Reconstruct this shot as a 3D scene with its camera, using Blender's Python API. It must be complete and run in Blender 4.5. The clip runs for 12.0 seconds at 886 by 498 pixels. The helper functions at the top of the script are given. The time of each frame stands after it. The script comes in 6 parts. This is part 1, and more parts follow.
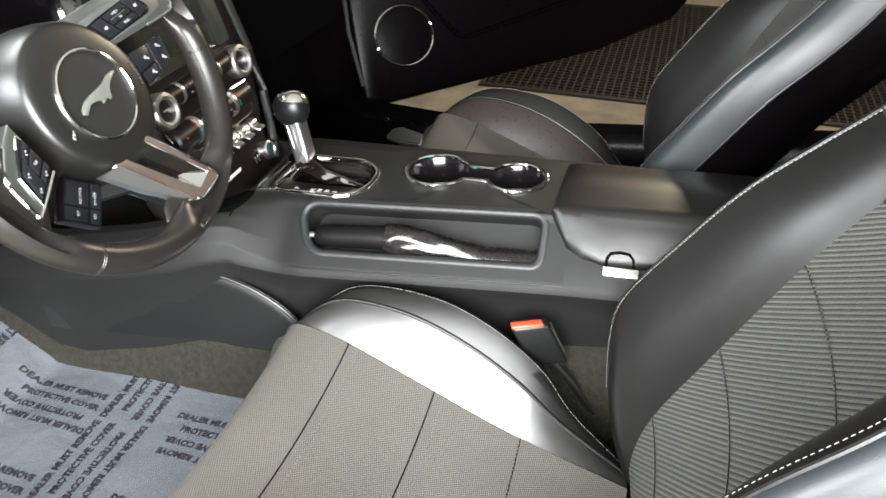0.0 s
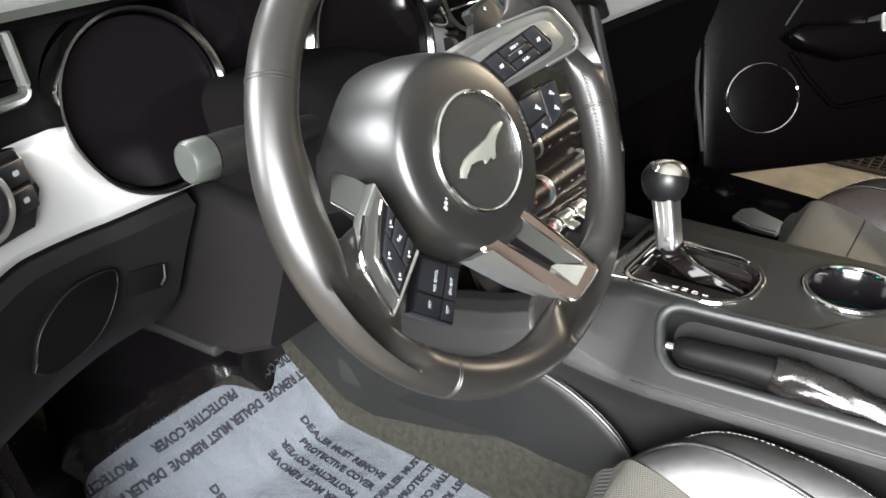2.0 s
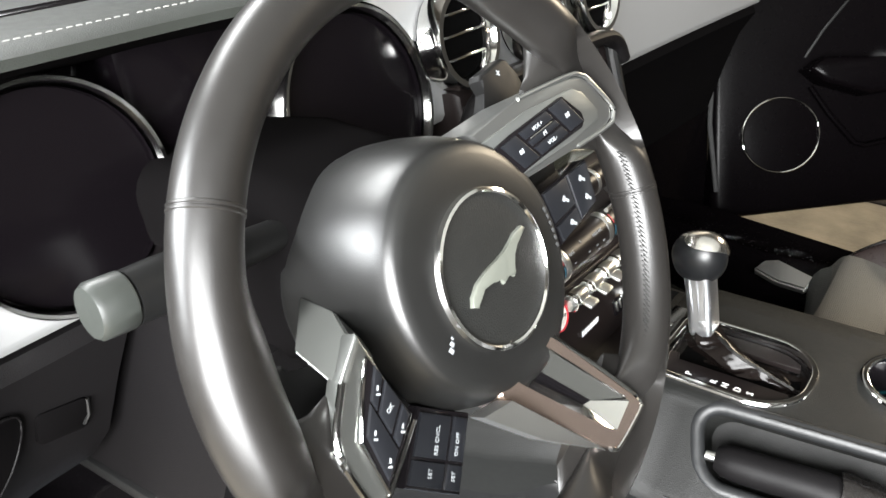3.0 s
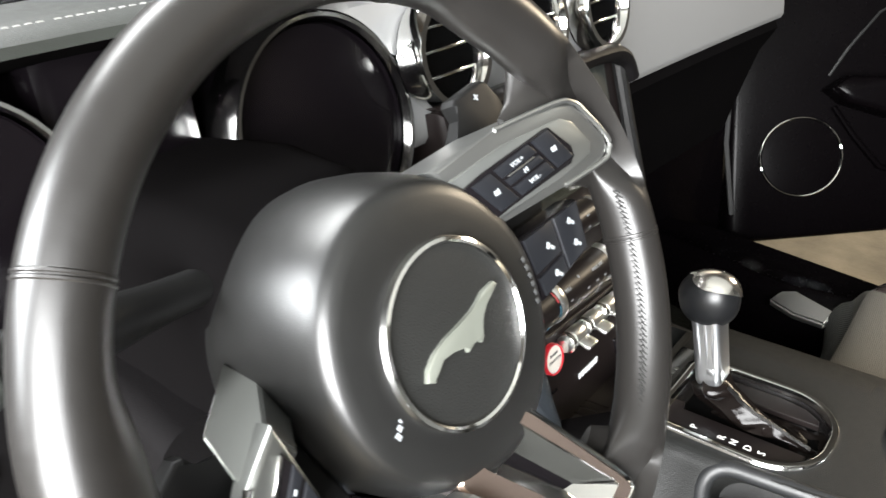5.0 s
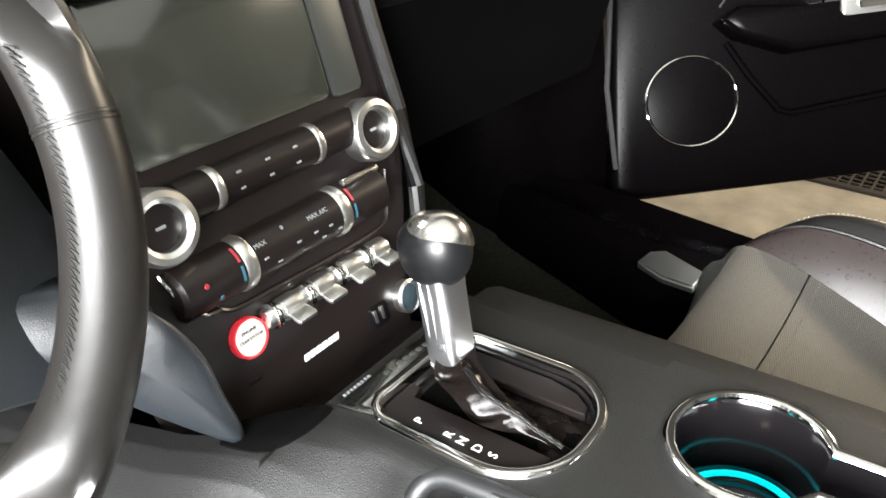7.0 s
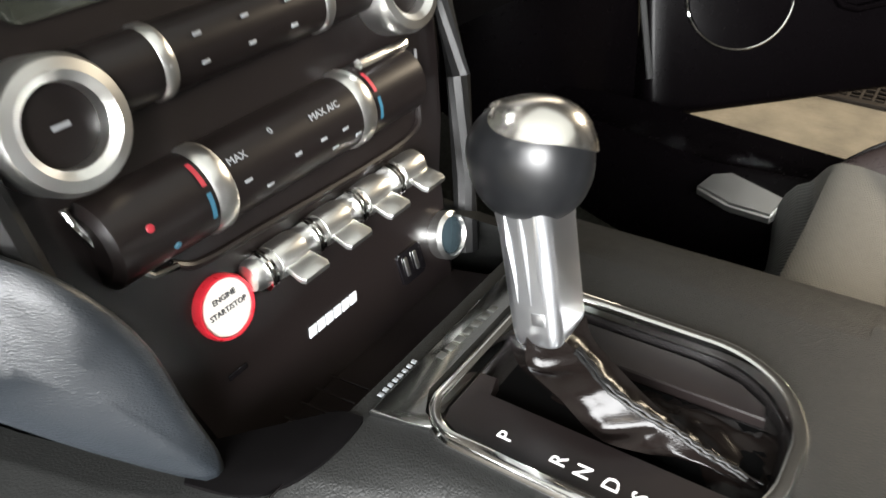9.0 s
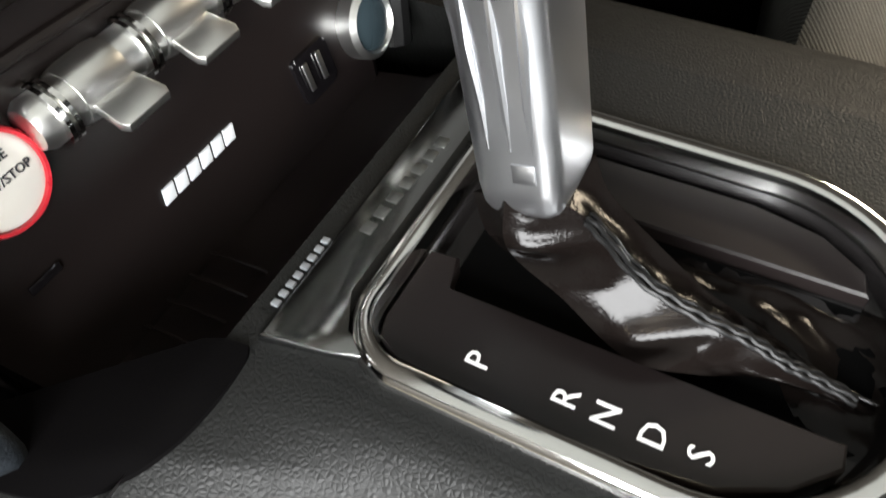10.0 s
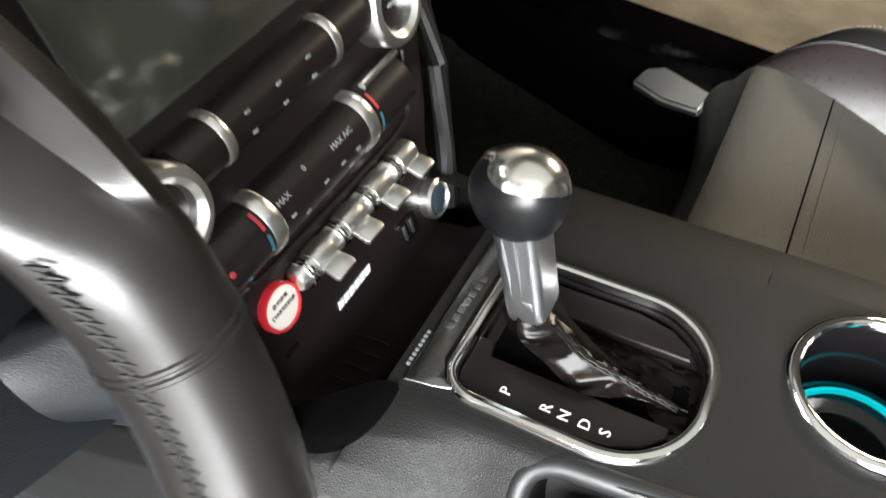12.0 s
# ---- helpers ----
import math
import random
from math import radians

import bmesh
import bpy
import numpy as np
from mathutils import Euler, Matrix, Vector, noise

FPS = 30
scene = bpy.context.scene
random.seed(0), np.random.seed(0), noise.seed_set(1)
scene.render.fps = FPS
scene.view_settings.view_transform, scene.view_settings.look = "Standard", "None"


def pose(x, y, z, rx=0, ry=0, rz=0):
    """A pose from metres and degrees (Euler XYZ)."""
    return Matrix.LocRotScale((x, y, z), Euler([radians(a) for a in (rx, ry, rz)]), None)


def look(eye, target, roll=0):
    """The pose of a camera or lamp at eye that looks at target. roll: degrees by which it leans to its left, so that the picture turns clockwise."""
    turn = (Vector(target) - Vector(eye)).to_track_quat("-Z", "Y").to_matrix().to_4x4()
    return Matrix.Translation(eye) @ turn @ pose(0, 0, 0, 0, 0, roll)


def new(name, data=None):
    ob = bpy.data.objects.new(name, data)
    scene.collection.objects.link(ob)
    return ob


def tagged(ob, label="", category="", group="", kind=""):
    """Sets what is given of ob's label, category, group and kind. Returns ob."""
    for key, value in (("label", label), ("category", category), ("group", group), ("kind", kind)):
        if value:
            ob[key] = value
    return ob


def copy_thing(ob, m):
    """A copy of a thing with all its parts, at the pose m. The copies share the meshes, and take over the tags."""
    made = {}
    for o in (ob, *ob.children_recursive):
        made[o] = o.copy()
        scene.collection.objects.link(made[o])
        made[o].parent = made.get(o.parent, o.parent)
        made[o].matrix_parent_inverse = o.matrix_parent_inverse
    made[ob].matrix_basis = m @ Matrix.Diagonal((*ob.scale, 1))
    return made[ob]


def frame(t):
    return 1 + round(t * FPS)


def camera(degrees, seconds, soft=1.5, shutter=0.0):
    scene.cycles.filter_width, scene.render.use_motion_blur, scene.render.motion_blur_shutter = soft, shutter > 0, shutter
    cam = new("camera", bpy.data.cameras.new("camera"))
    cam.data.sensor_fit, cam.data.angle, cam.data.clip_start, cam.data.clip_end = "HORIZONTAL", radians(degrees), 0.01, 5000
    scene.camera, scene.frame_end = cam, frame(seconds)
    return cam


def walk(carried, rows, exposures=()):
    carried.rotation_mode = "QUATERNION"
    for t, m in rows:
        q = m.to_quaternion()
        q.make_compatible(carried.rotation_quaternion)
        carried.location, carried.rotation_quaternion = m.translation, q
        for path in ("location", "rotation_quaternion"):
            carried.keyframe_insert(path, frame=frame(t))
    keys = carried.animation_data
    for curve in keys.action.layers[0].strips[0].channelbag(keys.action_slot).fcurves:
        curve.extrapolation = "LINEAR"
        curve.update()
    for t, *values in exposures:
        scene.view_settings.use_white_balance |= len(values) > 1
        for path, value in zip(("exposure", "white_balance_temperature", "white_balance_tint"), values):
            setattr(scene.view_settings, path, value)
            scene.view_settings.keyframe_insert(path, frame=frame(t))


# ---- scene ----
cam = camera(59.6, 12.0, soft=1.5, shutter=0.25)
CAR = pose(0, 0, 0, -8, 0, 0)  # the car's own frame is tipped by the slope of the floor
PATH = [
    (0, (-0.9549, -0.5822, 0.7882), (-0.1579, -0.2704, 0.2711), -8.70),
    (0.5, (-0.9650, -0.6284, 0.7936), (-0.2087, -0.2039, 0.2958), -7.81),
    (1, (-0.9177, -0.5841, 0.7804), (-0.2110, -0.0573, 0.3082), -7.74),
    (1.5, (-0.8618, -0.4637, 0.7673), (-0.1829, 0.1203, 0.3223), -8.22),
    (2, (-0.8031, -0.3496, 0.7524), (-0.1229, 0.2450, 0.3236), -8.08),
    (2.5, (-0.7420, -0.2839, 0.7567), (-0.0546, 0.3069, 0.3343), -7.75),
    (3, (-0.6843, -0.2492, 0.7632), (0.0102, 0.3371, 0.3462), -7.66),
    (4.8, (-0.6327, -0.2161, 0.7615), (0.0545, 0.3821, 0.3493), -6.52),
    (5, (-0.6090, -0.2258, 0.7544), (0.0772, 0.3757, 0.3454), -6.58),
    (5.5, (-0.5407, -0.2438, 0.7255), (0.1437, 0.3602, 0.3171), -6.71),
    (6, (-0.4635, -0.2665, 0.6908), (0.2203, 0.3387, 0.2833), -7.04),
    (6.5, (-0.3909, -0.2919, 0.6579), (0.2919, 0.3091, 0.2425), -7.60),
    (7, (-0.3492, -0.3116, 0.6241), (0.3395, 0.2731, 0.1953), -7.93),
    (7.2, (-0.3483, -0.3098, 0.6135), (0.3572, 0.2502, 0.1790), -7.00),
    (8.8, (-0.2781, -0.1837, 0.5635), (0.4080, 0.3490, 0.0680), -7.94),
    (9, (-0.2424, -0.1465, 0.5334), (0.4333, 0.3871, 0.0247), -7.90),
    (9.5, (-0.1686, -0.0895, 0.4774), (0.4711, 0.3770, -0.1335), -8.10),
    (10, (-0.1396, -0.0744, 0.4689), (0.4055, 0.3229, -0.2694), -10.65),
    (10.5, (-0.1391, -0.0856, 0.4711), (0.3331, 0.2638, -0.3382), -12.16),
    (11, (-0.1631, -0.0834, 0.5118), (0.3171, 0.2560, -0.2971), -11.04),
    (11.5, (-0.1855, -0.0928, 0.5762), (0.3142, 0.2568, -0.2163), -10.17),
    (12, (-0.2684, -0.1370, 0.6743), (0.3155, 0.2673, -0.0297), -9.34),
]
walk(cam, [(t, CAR @ look(eye, target, roll)) for t, eye, target, roll in PATH], exposures=[(0, 0.27), (1, 0.36), (2, 0.50), (3, 0.50), (5, 0.54), (5.5, 0.64), (6, 0.72), (6.5, 1.13), (7, 1.17), (9, 0.94), (9.5, 0.49), (10, 0.3), (10.5, 0.15), (11, 0.22), (11.5, 0.56), (12, 0.48)])

# ---- world and light ----
world = bpy.data.worlds.new("world")
scene.world = world
world.use_nodes = True
bg = world.node_tree.nodes["Background"]
bg.inputs["Color"].default_value = (0.75, 0.80, 0.85, 1)
bg.inputs["Strength"].default_value = 0.010
scene.view_settings.exposure = 0.0


def lamp(name, eye, target, size, size_y, power, colour):
    data = bpy.data.lights.new(name, "AREA")
    data.shape, data.size, data.size_y, data.energy, data.color = "RECTANGLE", size, size_y, power, colour
    ob = new(name, data)
    ob.matrix_world = look(eye, target)
    return ob


lamp("garage_doorway", (-1.80, -0.60, 1.00), (-0.3, 0.0, 0.45), 1.5, 1.1, 275, (0.97, 0.98, 0.985))
lamp("garage_ceiling_light", (-0.2, 2.3, 2.7), (-0.2, -0.2, 0.2), 1.6, 0.5, 95, (0.98, 1.0, 1.0))
# unseen lamp added at the front left to brighten the hub's flank
lamp("added_front_left_lamp", (-2.3, 1.7, 1.40), (-0.4, 0.0, 0.55), 1.3, 1.5, 280, (0.95, 0.98, 1.0))
lamp("garage_wall_light", (3.2, -0.9, 1.7), (0.7, 0.0, 0.2), 1.0, 0.3, 52, (1.0, 0.84, 0.62))


# ---- materials ----
def material(name, colour, rough=0.5, metal=0.0, spec=0.5, coat=0.0, grain=0.0, grain_size=0.0015, mottle=0.15, mottle_size=0.06, wear=0.1, kind="noise", emit=0.0):
    m = bpy.data.materials.new(name)
    m.use_nodes = True
    nt = m.node_tree
    b = nt.nodes["Principled BSDF"]
    b.inputs["Metallic"].default_value = metal
    b.inputs["Specular IOR Level"].default_value = spec
    b.inputs["Coat Weight"].default_value = coat
    b.inputs["Coat Roughness"].default_value = 0.08
    tc = nt.nodes.new("ShaderNodeTexCoord")
    big = nt.nodes.new("ShaderNodeTexNoise")
    big.inputs["Scale"].default_value = 1.0 / mottle_size
    big.inputs["Detail"].default_value = 5
    nt.links.new(tc.outputs["Object"], big.inputs["Vector"])
    ramp = nt.nodes.new("ShaderNodeMapRange")
    ramp.inputs["To Min"].default_value = 1 - mottle
    ramp.inputs["To Max"].default_value = 1 + mottle
    nt.links.new(big.outputs["Fac"], ramp.inputs["Value"])
    mul = nt.nodes.new("ShaderNodeVectorMath")
    mul.operation = "SCALE"
    mul.inputs[0].default_value = colour
    nt.links.new(ramp.outputs["Result"], mul.inputs["Scale"])
    nt.links.new(mul.outputs["Vector"], b.inputs["Base Color"])
    fine = nt.nodes.new("ShaderNodeTexNoise")
    fine.inputs["Scale"].default_value = 9.0 / mottle_size
    fine.inputs["Detail"].default_value = 6
    nt.links.new(tc.outputs["Object"], fine.inputs["Vector"])
    rr = nt.nodes.new("ShaderNodeMapRange")
    rr.inputs["To Min"].default_value = max(0.02, rough - wear)
    rr.inputs["To Max"].default_value = min(1.0, rough + wear)
    nt.links.new(fine.outputs["Fac"], rr.inputs["Value"])
    nt.links.new(rr.outputs["Result"], b.inputs["Roughness"])
    if grain:
        if kind == "leather":
            g = nt.nodes.new("ShaderNodeTexVoronoi")
            g.feature = "DISTANCE_TO_EDGE"
            out = "Distance"
        else:
            g = nt.nodes.new("ShaderNodeTexNoise")
            g.inputs["Detail"].default_value = 4
            out = "Fac"
        g.inputs["Scale"].default_value = 1.0 / grain_size
        nt.links.new(tc.outputs["Object"], g.inputs["Vector"])
        bump = nt.nodes.new("ShaderNodeBump")
        bump.inputs["Strength"].default_value = grain
        bump.inputs["Distance"].default_value = grain_size * 0.5
        nt.links.new(g.outputs[out], bump.inputs["Height"])
        nt.links.new(bump.outputs["Normal"], b.inputs["Normal"])
    if emit:
        b.inputs["Emission Color"].default_value = (*colour, 1)
        b.inputs["Emission Strength"].default_value = emit
    return m


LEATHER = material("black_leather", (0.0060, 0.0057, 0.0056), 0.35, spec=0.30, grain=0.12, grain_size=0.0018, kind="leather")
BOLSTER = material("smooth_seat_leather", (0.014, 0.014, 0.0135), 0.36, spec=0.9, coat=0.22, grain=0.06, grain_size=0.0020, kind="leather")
RIM = material("wheel_leather", (0.0078, 0.0072, 0.0067), 0.36, spec=0.38, wear=0.06, mottle=0.06, grain=0.05, grain_size=0.0013, kind="leather")
GRAIN = material("grained_soft_plastic", (0.0080, 0.0082, 0.0078), 0.52, spec=0.18, grain=0.42, grain_size=0.0017, kind="leather")
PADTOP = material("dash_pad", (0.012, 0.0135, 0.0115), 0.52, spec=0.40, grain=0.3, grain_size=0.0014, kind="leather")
LOWER = material("lower_dash_plastic", (0.0033, 0.0030, 0.0032), 0.50, spec=0.10, grain=0.35, grain_size=0.0012, kind="leather", wear=0.04)
AIRBAG = material("airbag_cover", (0.0045, 0.0045, 0.0043), 0.37, spec=0.52, grain=0.07, grain_size=0.0013, kind="leather", wear=0.04)
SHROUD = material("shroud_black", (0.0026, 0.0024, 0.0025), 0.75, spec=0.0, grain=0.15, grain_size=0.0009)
CAPMETAL = material("cap_metal", (0.82, 0.80, 0.76), 0.21, metal=1.0, wear=0.03, mottle=0.03)
PLATE = material("plate_metal", (0.27, 0.275, 0.27), 0.15, metal=1.0, wear=0.02, mottle=0.02)
SIDEBAND = material("seat_side_leather", (0.010, 0.012, 0.0135), 0.38, spec=0.32, grain=0.10, grain_size=0.0020, kind="leather", wear=0.05)
LEVER = material("lever_metal", (0.66, 0.675, 0.70), 0.29, metal=1.0, wear=0.03, mottle=0.02)
BADGE = material("badge_grey", (0.46, 0.48, 0.50), 0.45, wear=0.02)
CAPGREY = material("stalk_grey", (0.018, 0.020, 0.018), 0.42)
PLASTIC = material("dark_plastic", (0.0055, 0.0055, 0.0055), 0.40, spec=0.38, grain=0.15, grain_size=0.0007)
# the spokes' silver with dimmer reflections put into the colour
DIMMEDSILVER = material("dimmed_silver_metal", (0.17, 0.175, 0.165), 0.28, metal=0.9, wear=0.0, mottle=0.02)
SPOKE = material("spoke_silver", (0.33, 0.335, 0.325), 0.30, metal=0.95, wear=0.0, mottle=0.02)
GLOSS = material("piano_black", (0.004, 0.0035, 0.004), 0.12, spec=0.45, wear=0.02, mottle=0.05)
DIAL = material("dial_glass", (0.0018, 0.0014, 0.0018), 0.16, spec=0.24, wear=0.01, mottle=0.05)
WELL = material("selector_well", (0.005, 0.0045, 0.0045), 0.22, spec=0.35, wear=0.03, mottle=0.1)
PAD = material("blue_black_leather", (0.0085, 0.0107, 0.0132), 0.42, spec=0.48, grain=0.30, grain_size=0.0014, kind="leather", wear=0.04)
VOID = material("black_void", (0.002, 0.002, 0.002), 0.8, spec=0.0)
PANELBLACK = material("satin_black_panel", (0.0066, 0.0049, 0.0047), 0.33, spec=0.34, wear=0.02, mottle=0.08)
CHROME = material("chrome", (0.84, 0.84, 0.82), 0.10, metal=1.0, wear=0.015, mottle=0.02)
SATIN = material("satin_silver", (0.74, 0.74, 0.72), 0.30, metal=1.0, wear=0.015, mottle=0.02)
SILVER = material("silver_dash_paint", (0.205, 0.207, 0.208), 0.38, metal=0.30, grain=0.08, grain_size=0.0006, mottle=0.03, wear=0.01)
CARPET = material("carpet", (0.017, 0.0165, 0.0135), 0.95, spec=0.1, grain=1.0, grain_size=0.0045, mottle=0.75, mottle_size=0.008)
CONCRETE = material("concrete", (0.17, 0.143, 0.10), 0.8, grain=0.5, grain_size=0.012, mottle=0.8, mottle_size=0.12)
GRATE = material("rusty_grate_iron", (0.014, 0.0095, 0.006), 0.6, spec=0.3, mottle=0.4, mottle_size=0.05)
PITBROWN = material("dark_brown_pit", (0.006, 0.004, 0.0027), 0.8, spec=0.1, mottle=0.5, mottle_size=0.08)
RUBBER = material("rubber", (0.012, 0.012, 0.012), 0.7, grain=0.3, grain_size=0.001)
RED = material("red_plastic", (0.42, 0.016, 0.026), 0.3, wear=0.08)
ORANGE = material("orange_red_plastic", (0.72, 0.060, 0.025), 0.32, wear=0.06)
WHITE = material("white_print", (0.78, 0.78, 0.76), 0.5)
FAINT = material("faint_print", (0.035, 0.036, 0.037), 0.5)
MARK = material("grey_print", (0.17, 0.18, 0.19), 0.5)
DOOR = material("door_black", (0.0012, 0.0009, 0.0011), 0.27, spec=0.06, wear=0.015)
THREAD = material("grey_thread", (0.17, 0.17, 0.16), 0.7)
DULL = material("dark_grey_thread", (0.10, 0.10, 0.095), 0.7)
CREAM = material("cream_button", (0.56, 0.54, 0.49), 0.4)
BLUE = material("blue_print", (0.020, 0.085, 0.13), 0.5)
DIMRED = material("red_print", (0.26, 0.014, 0.024), 0.5)
TEAL = material("teal_light_ring", (0.0, 0.55, 0.62), 0.5, emit=0.6)
BUTTON = material("button_black", (0.006, 0.0065, 0.008), 0.34, spec=0.4, wear=0.03)
# base lifted to green-grey for the surroundings reflected in the blank glass
SCREEN = material("screen_glass", (0.026, 0.028, 0.022), 0.14, spec=1.0, coat=0.5, wear=0.02, mottle=0.05)
WALL = material("garage_wall", (0.10, 0.092, 0.082), 0.8, grain=0.3, grain_size=0.01, mottle=0.2, mottle_size=0.4)
HEADLINER = material("headliner", (0.62, 0.63, 0.60), 0.9)


def perforated(name, colour, step, ribs=False):
    m = material(name, colour, 0.55, spec=0.35, mottle=0.12)
    nt = m.node_tree
    b = nt.nodes["Principled BSDF"]
    tc = nt.nodes.new("ShaderNodeTexCoord")
    uv = nt.nodes.new("ShaderNodeVectorMath")
    uv.operation = "SCALE"
    uv.inputs["Scale"].default_value = 1.0 / step
    nt.links.new(tc.outputs["UV"], uv.inputs[0])
    sep = nt.nodes.new("ShaderNodeSeparateXYZ")
    nt.links.new(uv.outputs["Vector"], sep.inputs[0])
    waves = []
    for k, axis in enumerate("YX" if ribs else "XY"):
        s = nt.nodes.new("ShaderNodeMath")
        s.operation = "MULTIPLY"
        s.inputs[1].default_value = 2 * math.pi * ((0.8 if axis == "Y" else 1.0) if ribs else 1.0)
        nt.links.new(sep.outputs[axis], s.inputs[0])
        w = nt.nodes.new("ShaderNodeMath")
        w.operation = "SINE"
        nt.links.new(s.outputs[0], w.inputs[0])
        waves.append(w)
    if ribs:
        add = nt.nodes.new("ShaderNodeMath")
        add.operation = "MULTIPLY_ADD"
        add.inputs[1].default_value = 0.22
        nt.links.new(waves[0].outputs[0], add.inputs[0])
        nt.links.new(waves[1].outputs[0], add.inputs[2])
    else:
        add = nt.nodes.new("ShaderNodeMath")
        add.operation = "MULTIPLY"
        nt.links.new(waves[0].outputs[0], add.inputs[0])
        nt.links.new(waves[1].outputs[0], add.inputs[1])
    hole = nt.nodes.new("ShaderNodeMapRange")
    hole.inputs["From Min"].default_value = -0.6
    hole.inputs["From Max"].default_value = 0.3
    nt.links.new(add.outputs[0], hole.inputs["Value"])
    bump = nt.nodes.new("ShaderNodeBump")
    bump.inputs["Strength"].default_value = 0.9 if ribs else 0.4
    bump.inputs["Distance"].default_value = step * 0.45
    nt.links.new(hole.outputs["Result"], bump.inputs["Height"])
    nt.links.new(bump.outputs["Normal"], b.inputs["Normal"])
    old = b.inputs["Base Color"].links[0].from_socket
    mix = nt.nodes.new("ShaderNodeMix")
    mix.data_type = "RGBA"
    mix.inputs["A"].default_value = (colour[0] * 0.5, colour[1] * 0.5, colour[2] * 0.5, 1)
    nt.links.new(hole.outputs["Result"], mix.inputs["Factor"])
    nt.links.new(old, mix.inputs["B"])
    nt.links.new(mix.outputs["Result"], b.inputs["Base Color"])
    return m


PERF = perforated("perforated_cloth", (0.090, 0.085, 0.074), 0.0036)
RIBBED = perforated("ribbed_cloth", (0.068, 0.068, 0.062), 0.0054, ribs=True)
STITCH = material("rim_thread", (0.012, 0.012, 0.0115), 0.6, spec=0.12)
EMBLEM = material("emblem_silver", (0.17, 0.18, 0.155), 0.36, metal=0.55, wear=0.02, mottle=0.03)
TRAYMETAL = material("key_tray_metal", (0.26, 0.27, 0.26), 0.34, metal=0.9, wear=0.0, mottle=0.02)
KEYMARK = material("key_print", (0.22, 0.235, 0.245), 0.5)
PADDLE = material("paddle_black", (0.005, 0.005, 0.005), 0.45, spec=0.15)
# the seat leather again, with weaker brownish reflections in its colour
SHADEDINSERT = material("shaded_insert_leather", (0.018, 0.0130, 0.0122), 0.30, spec=0.36, grain=0.06, grain_size=0.0020, kind="leather")
# neutral spoke metal with warm lamp reflections tinted into its colour
WARMTINT = material("warm_reflection_spoke_metal", (0.60, 0.47, 0.40), 0.22, metal=0.95, wear=0.02, mottle=0.03)

film = bpy.data.materials.new("clear_film")
film.use_nodes = True
nt = film.node_tree
b = nt.nodes["Principled BSDF"]
b.inputs["Base Color"].default_value = (0.150, 0.166, 0.192, 1)
b.inputs["Roughness"].default_value = 0.16
b.inputs["Specular IOR Level"].default_value = 0.6
b.inputs["Alpha"].default_value = 0.62
tc = nt.nodes.new("ShaderNodeTexCoord")
w1 = nt.nodes.new("ShaderNodeTexNoise")
w1.inputs["Scale"].default_value = 17
w1.inputs["Detail"].default_value = 4
w1.inputs["Distortion"].default_value = 0.4
nt.links.new(tc.outputs["Object"], w1.inputs["Vector"])
bump = nt.nodes.new("ShaderNodeBump")
bump.inputs["Strength"].default_value = 0.6
bump.inputs["Distance"].default_value = 0.012
nt.links.new(w1.outputs["Fac"], bump.inputs["Height"])
nt.links.new(bump.outputs["Normal"], b.inputs["Normal"])
FILM = film
SHADEDFILM = material("shaded_crumpled_film", (0.003, 0.0026, 0.003), 0.14, spec=0.5, grain=0.12, grain_size=0.05, mottle=0.3, wear=0.03)
INK = material("black_ink", (0.015, 0.015, 0.02), 0.5)


# ---- mesh tools ----
def part(name, bm, mat, parent=None, label="", angle=35):
    """Links a bmesh, whose places are given in the car's own frame, as one mesh object under a thing or a part."""
    me = bpy.data.meshes.new(name)
    bmesh.ops.recalc_face_normals(bm, faces=bm.faces)
    for f in bm.faces:
        f.smooth = True
    root = parent
    while root and root.parent:
        root = root.parent
    if root:
        bmesh.ops.translate(bm, verts=bm.verts, vec=-Vector(root["base"]))
    bm.to_mesh(me)
    bm.free()
    me.set_sharp_from_angle(angle=radians(angle))
    me.materials.append(mat)
    ob = new(name, me)
    if parent:
        ob.parent = parent
    else:
        ob.matrix_world = CAR
    if label:
        tagged(ob, label)
    return ob


def thing(name, base, label, category, group="", kind=""):
    ob = new(name)
    ob.empty_display_size = 0.05
    ob["base"] = list(base)
    ob.matrix_world = CAR @ Matrix.Translation(base)
    return tagged(ob, label, category, group, kind)


def B():
    return bmesh.new()


def frame_of(o, x, y, z):
    """A pose from an origin and three axes."""
    m = Matrix.Identity(4)
    for i, v in enumerate((x, y, z)):
        m.col[i][:3] = Vector(v).normalized()
    m.col[3][:3] = o
    return m


def box(bm, c, s, bevel=0.0, M=None, seg=2):
    r = bmesh.ops.create_cube(bm, size=1.0)
    vs = r["verts"]
    bmesh.ops.scale(bm, vec=s, verts=vs)
    bmesh.ops.translate(bm, vec=c, verts=vs)
    if bevel:
        es = list({e for v in vs for e in v.link_edges})
        r = bmesh.ops.bevel(bm, geom=es, offset=bevel, segments=seg, affect="EDGES", profile=0.5)
        vs = list({v for f in r["faces"] for v in f.verts} | {v for v in vs if v.is_valid})
    if M is not None:
        bmesh.ops.transform(bm, matrix=M, verts=vs)
    return bm


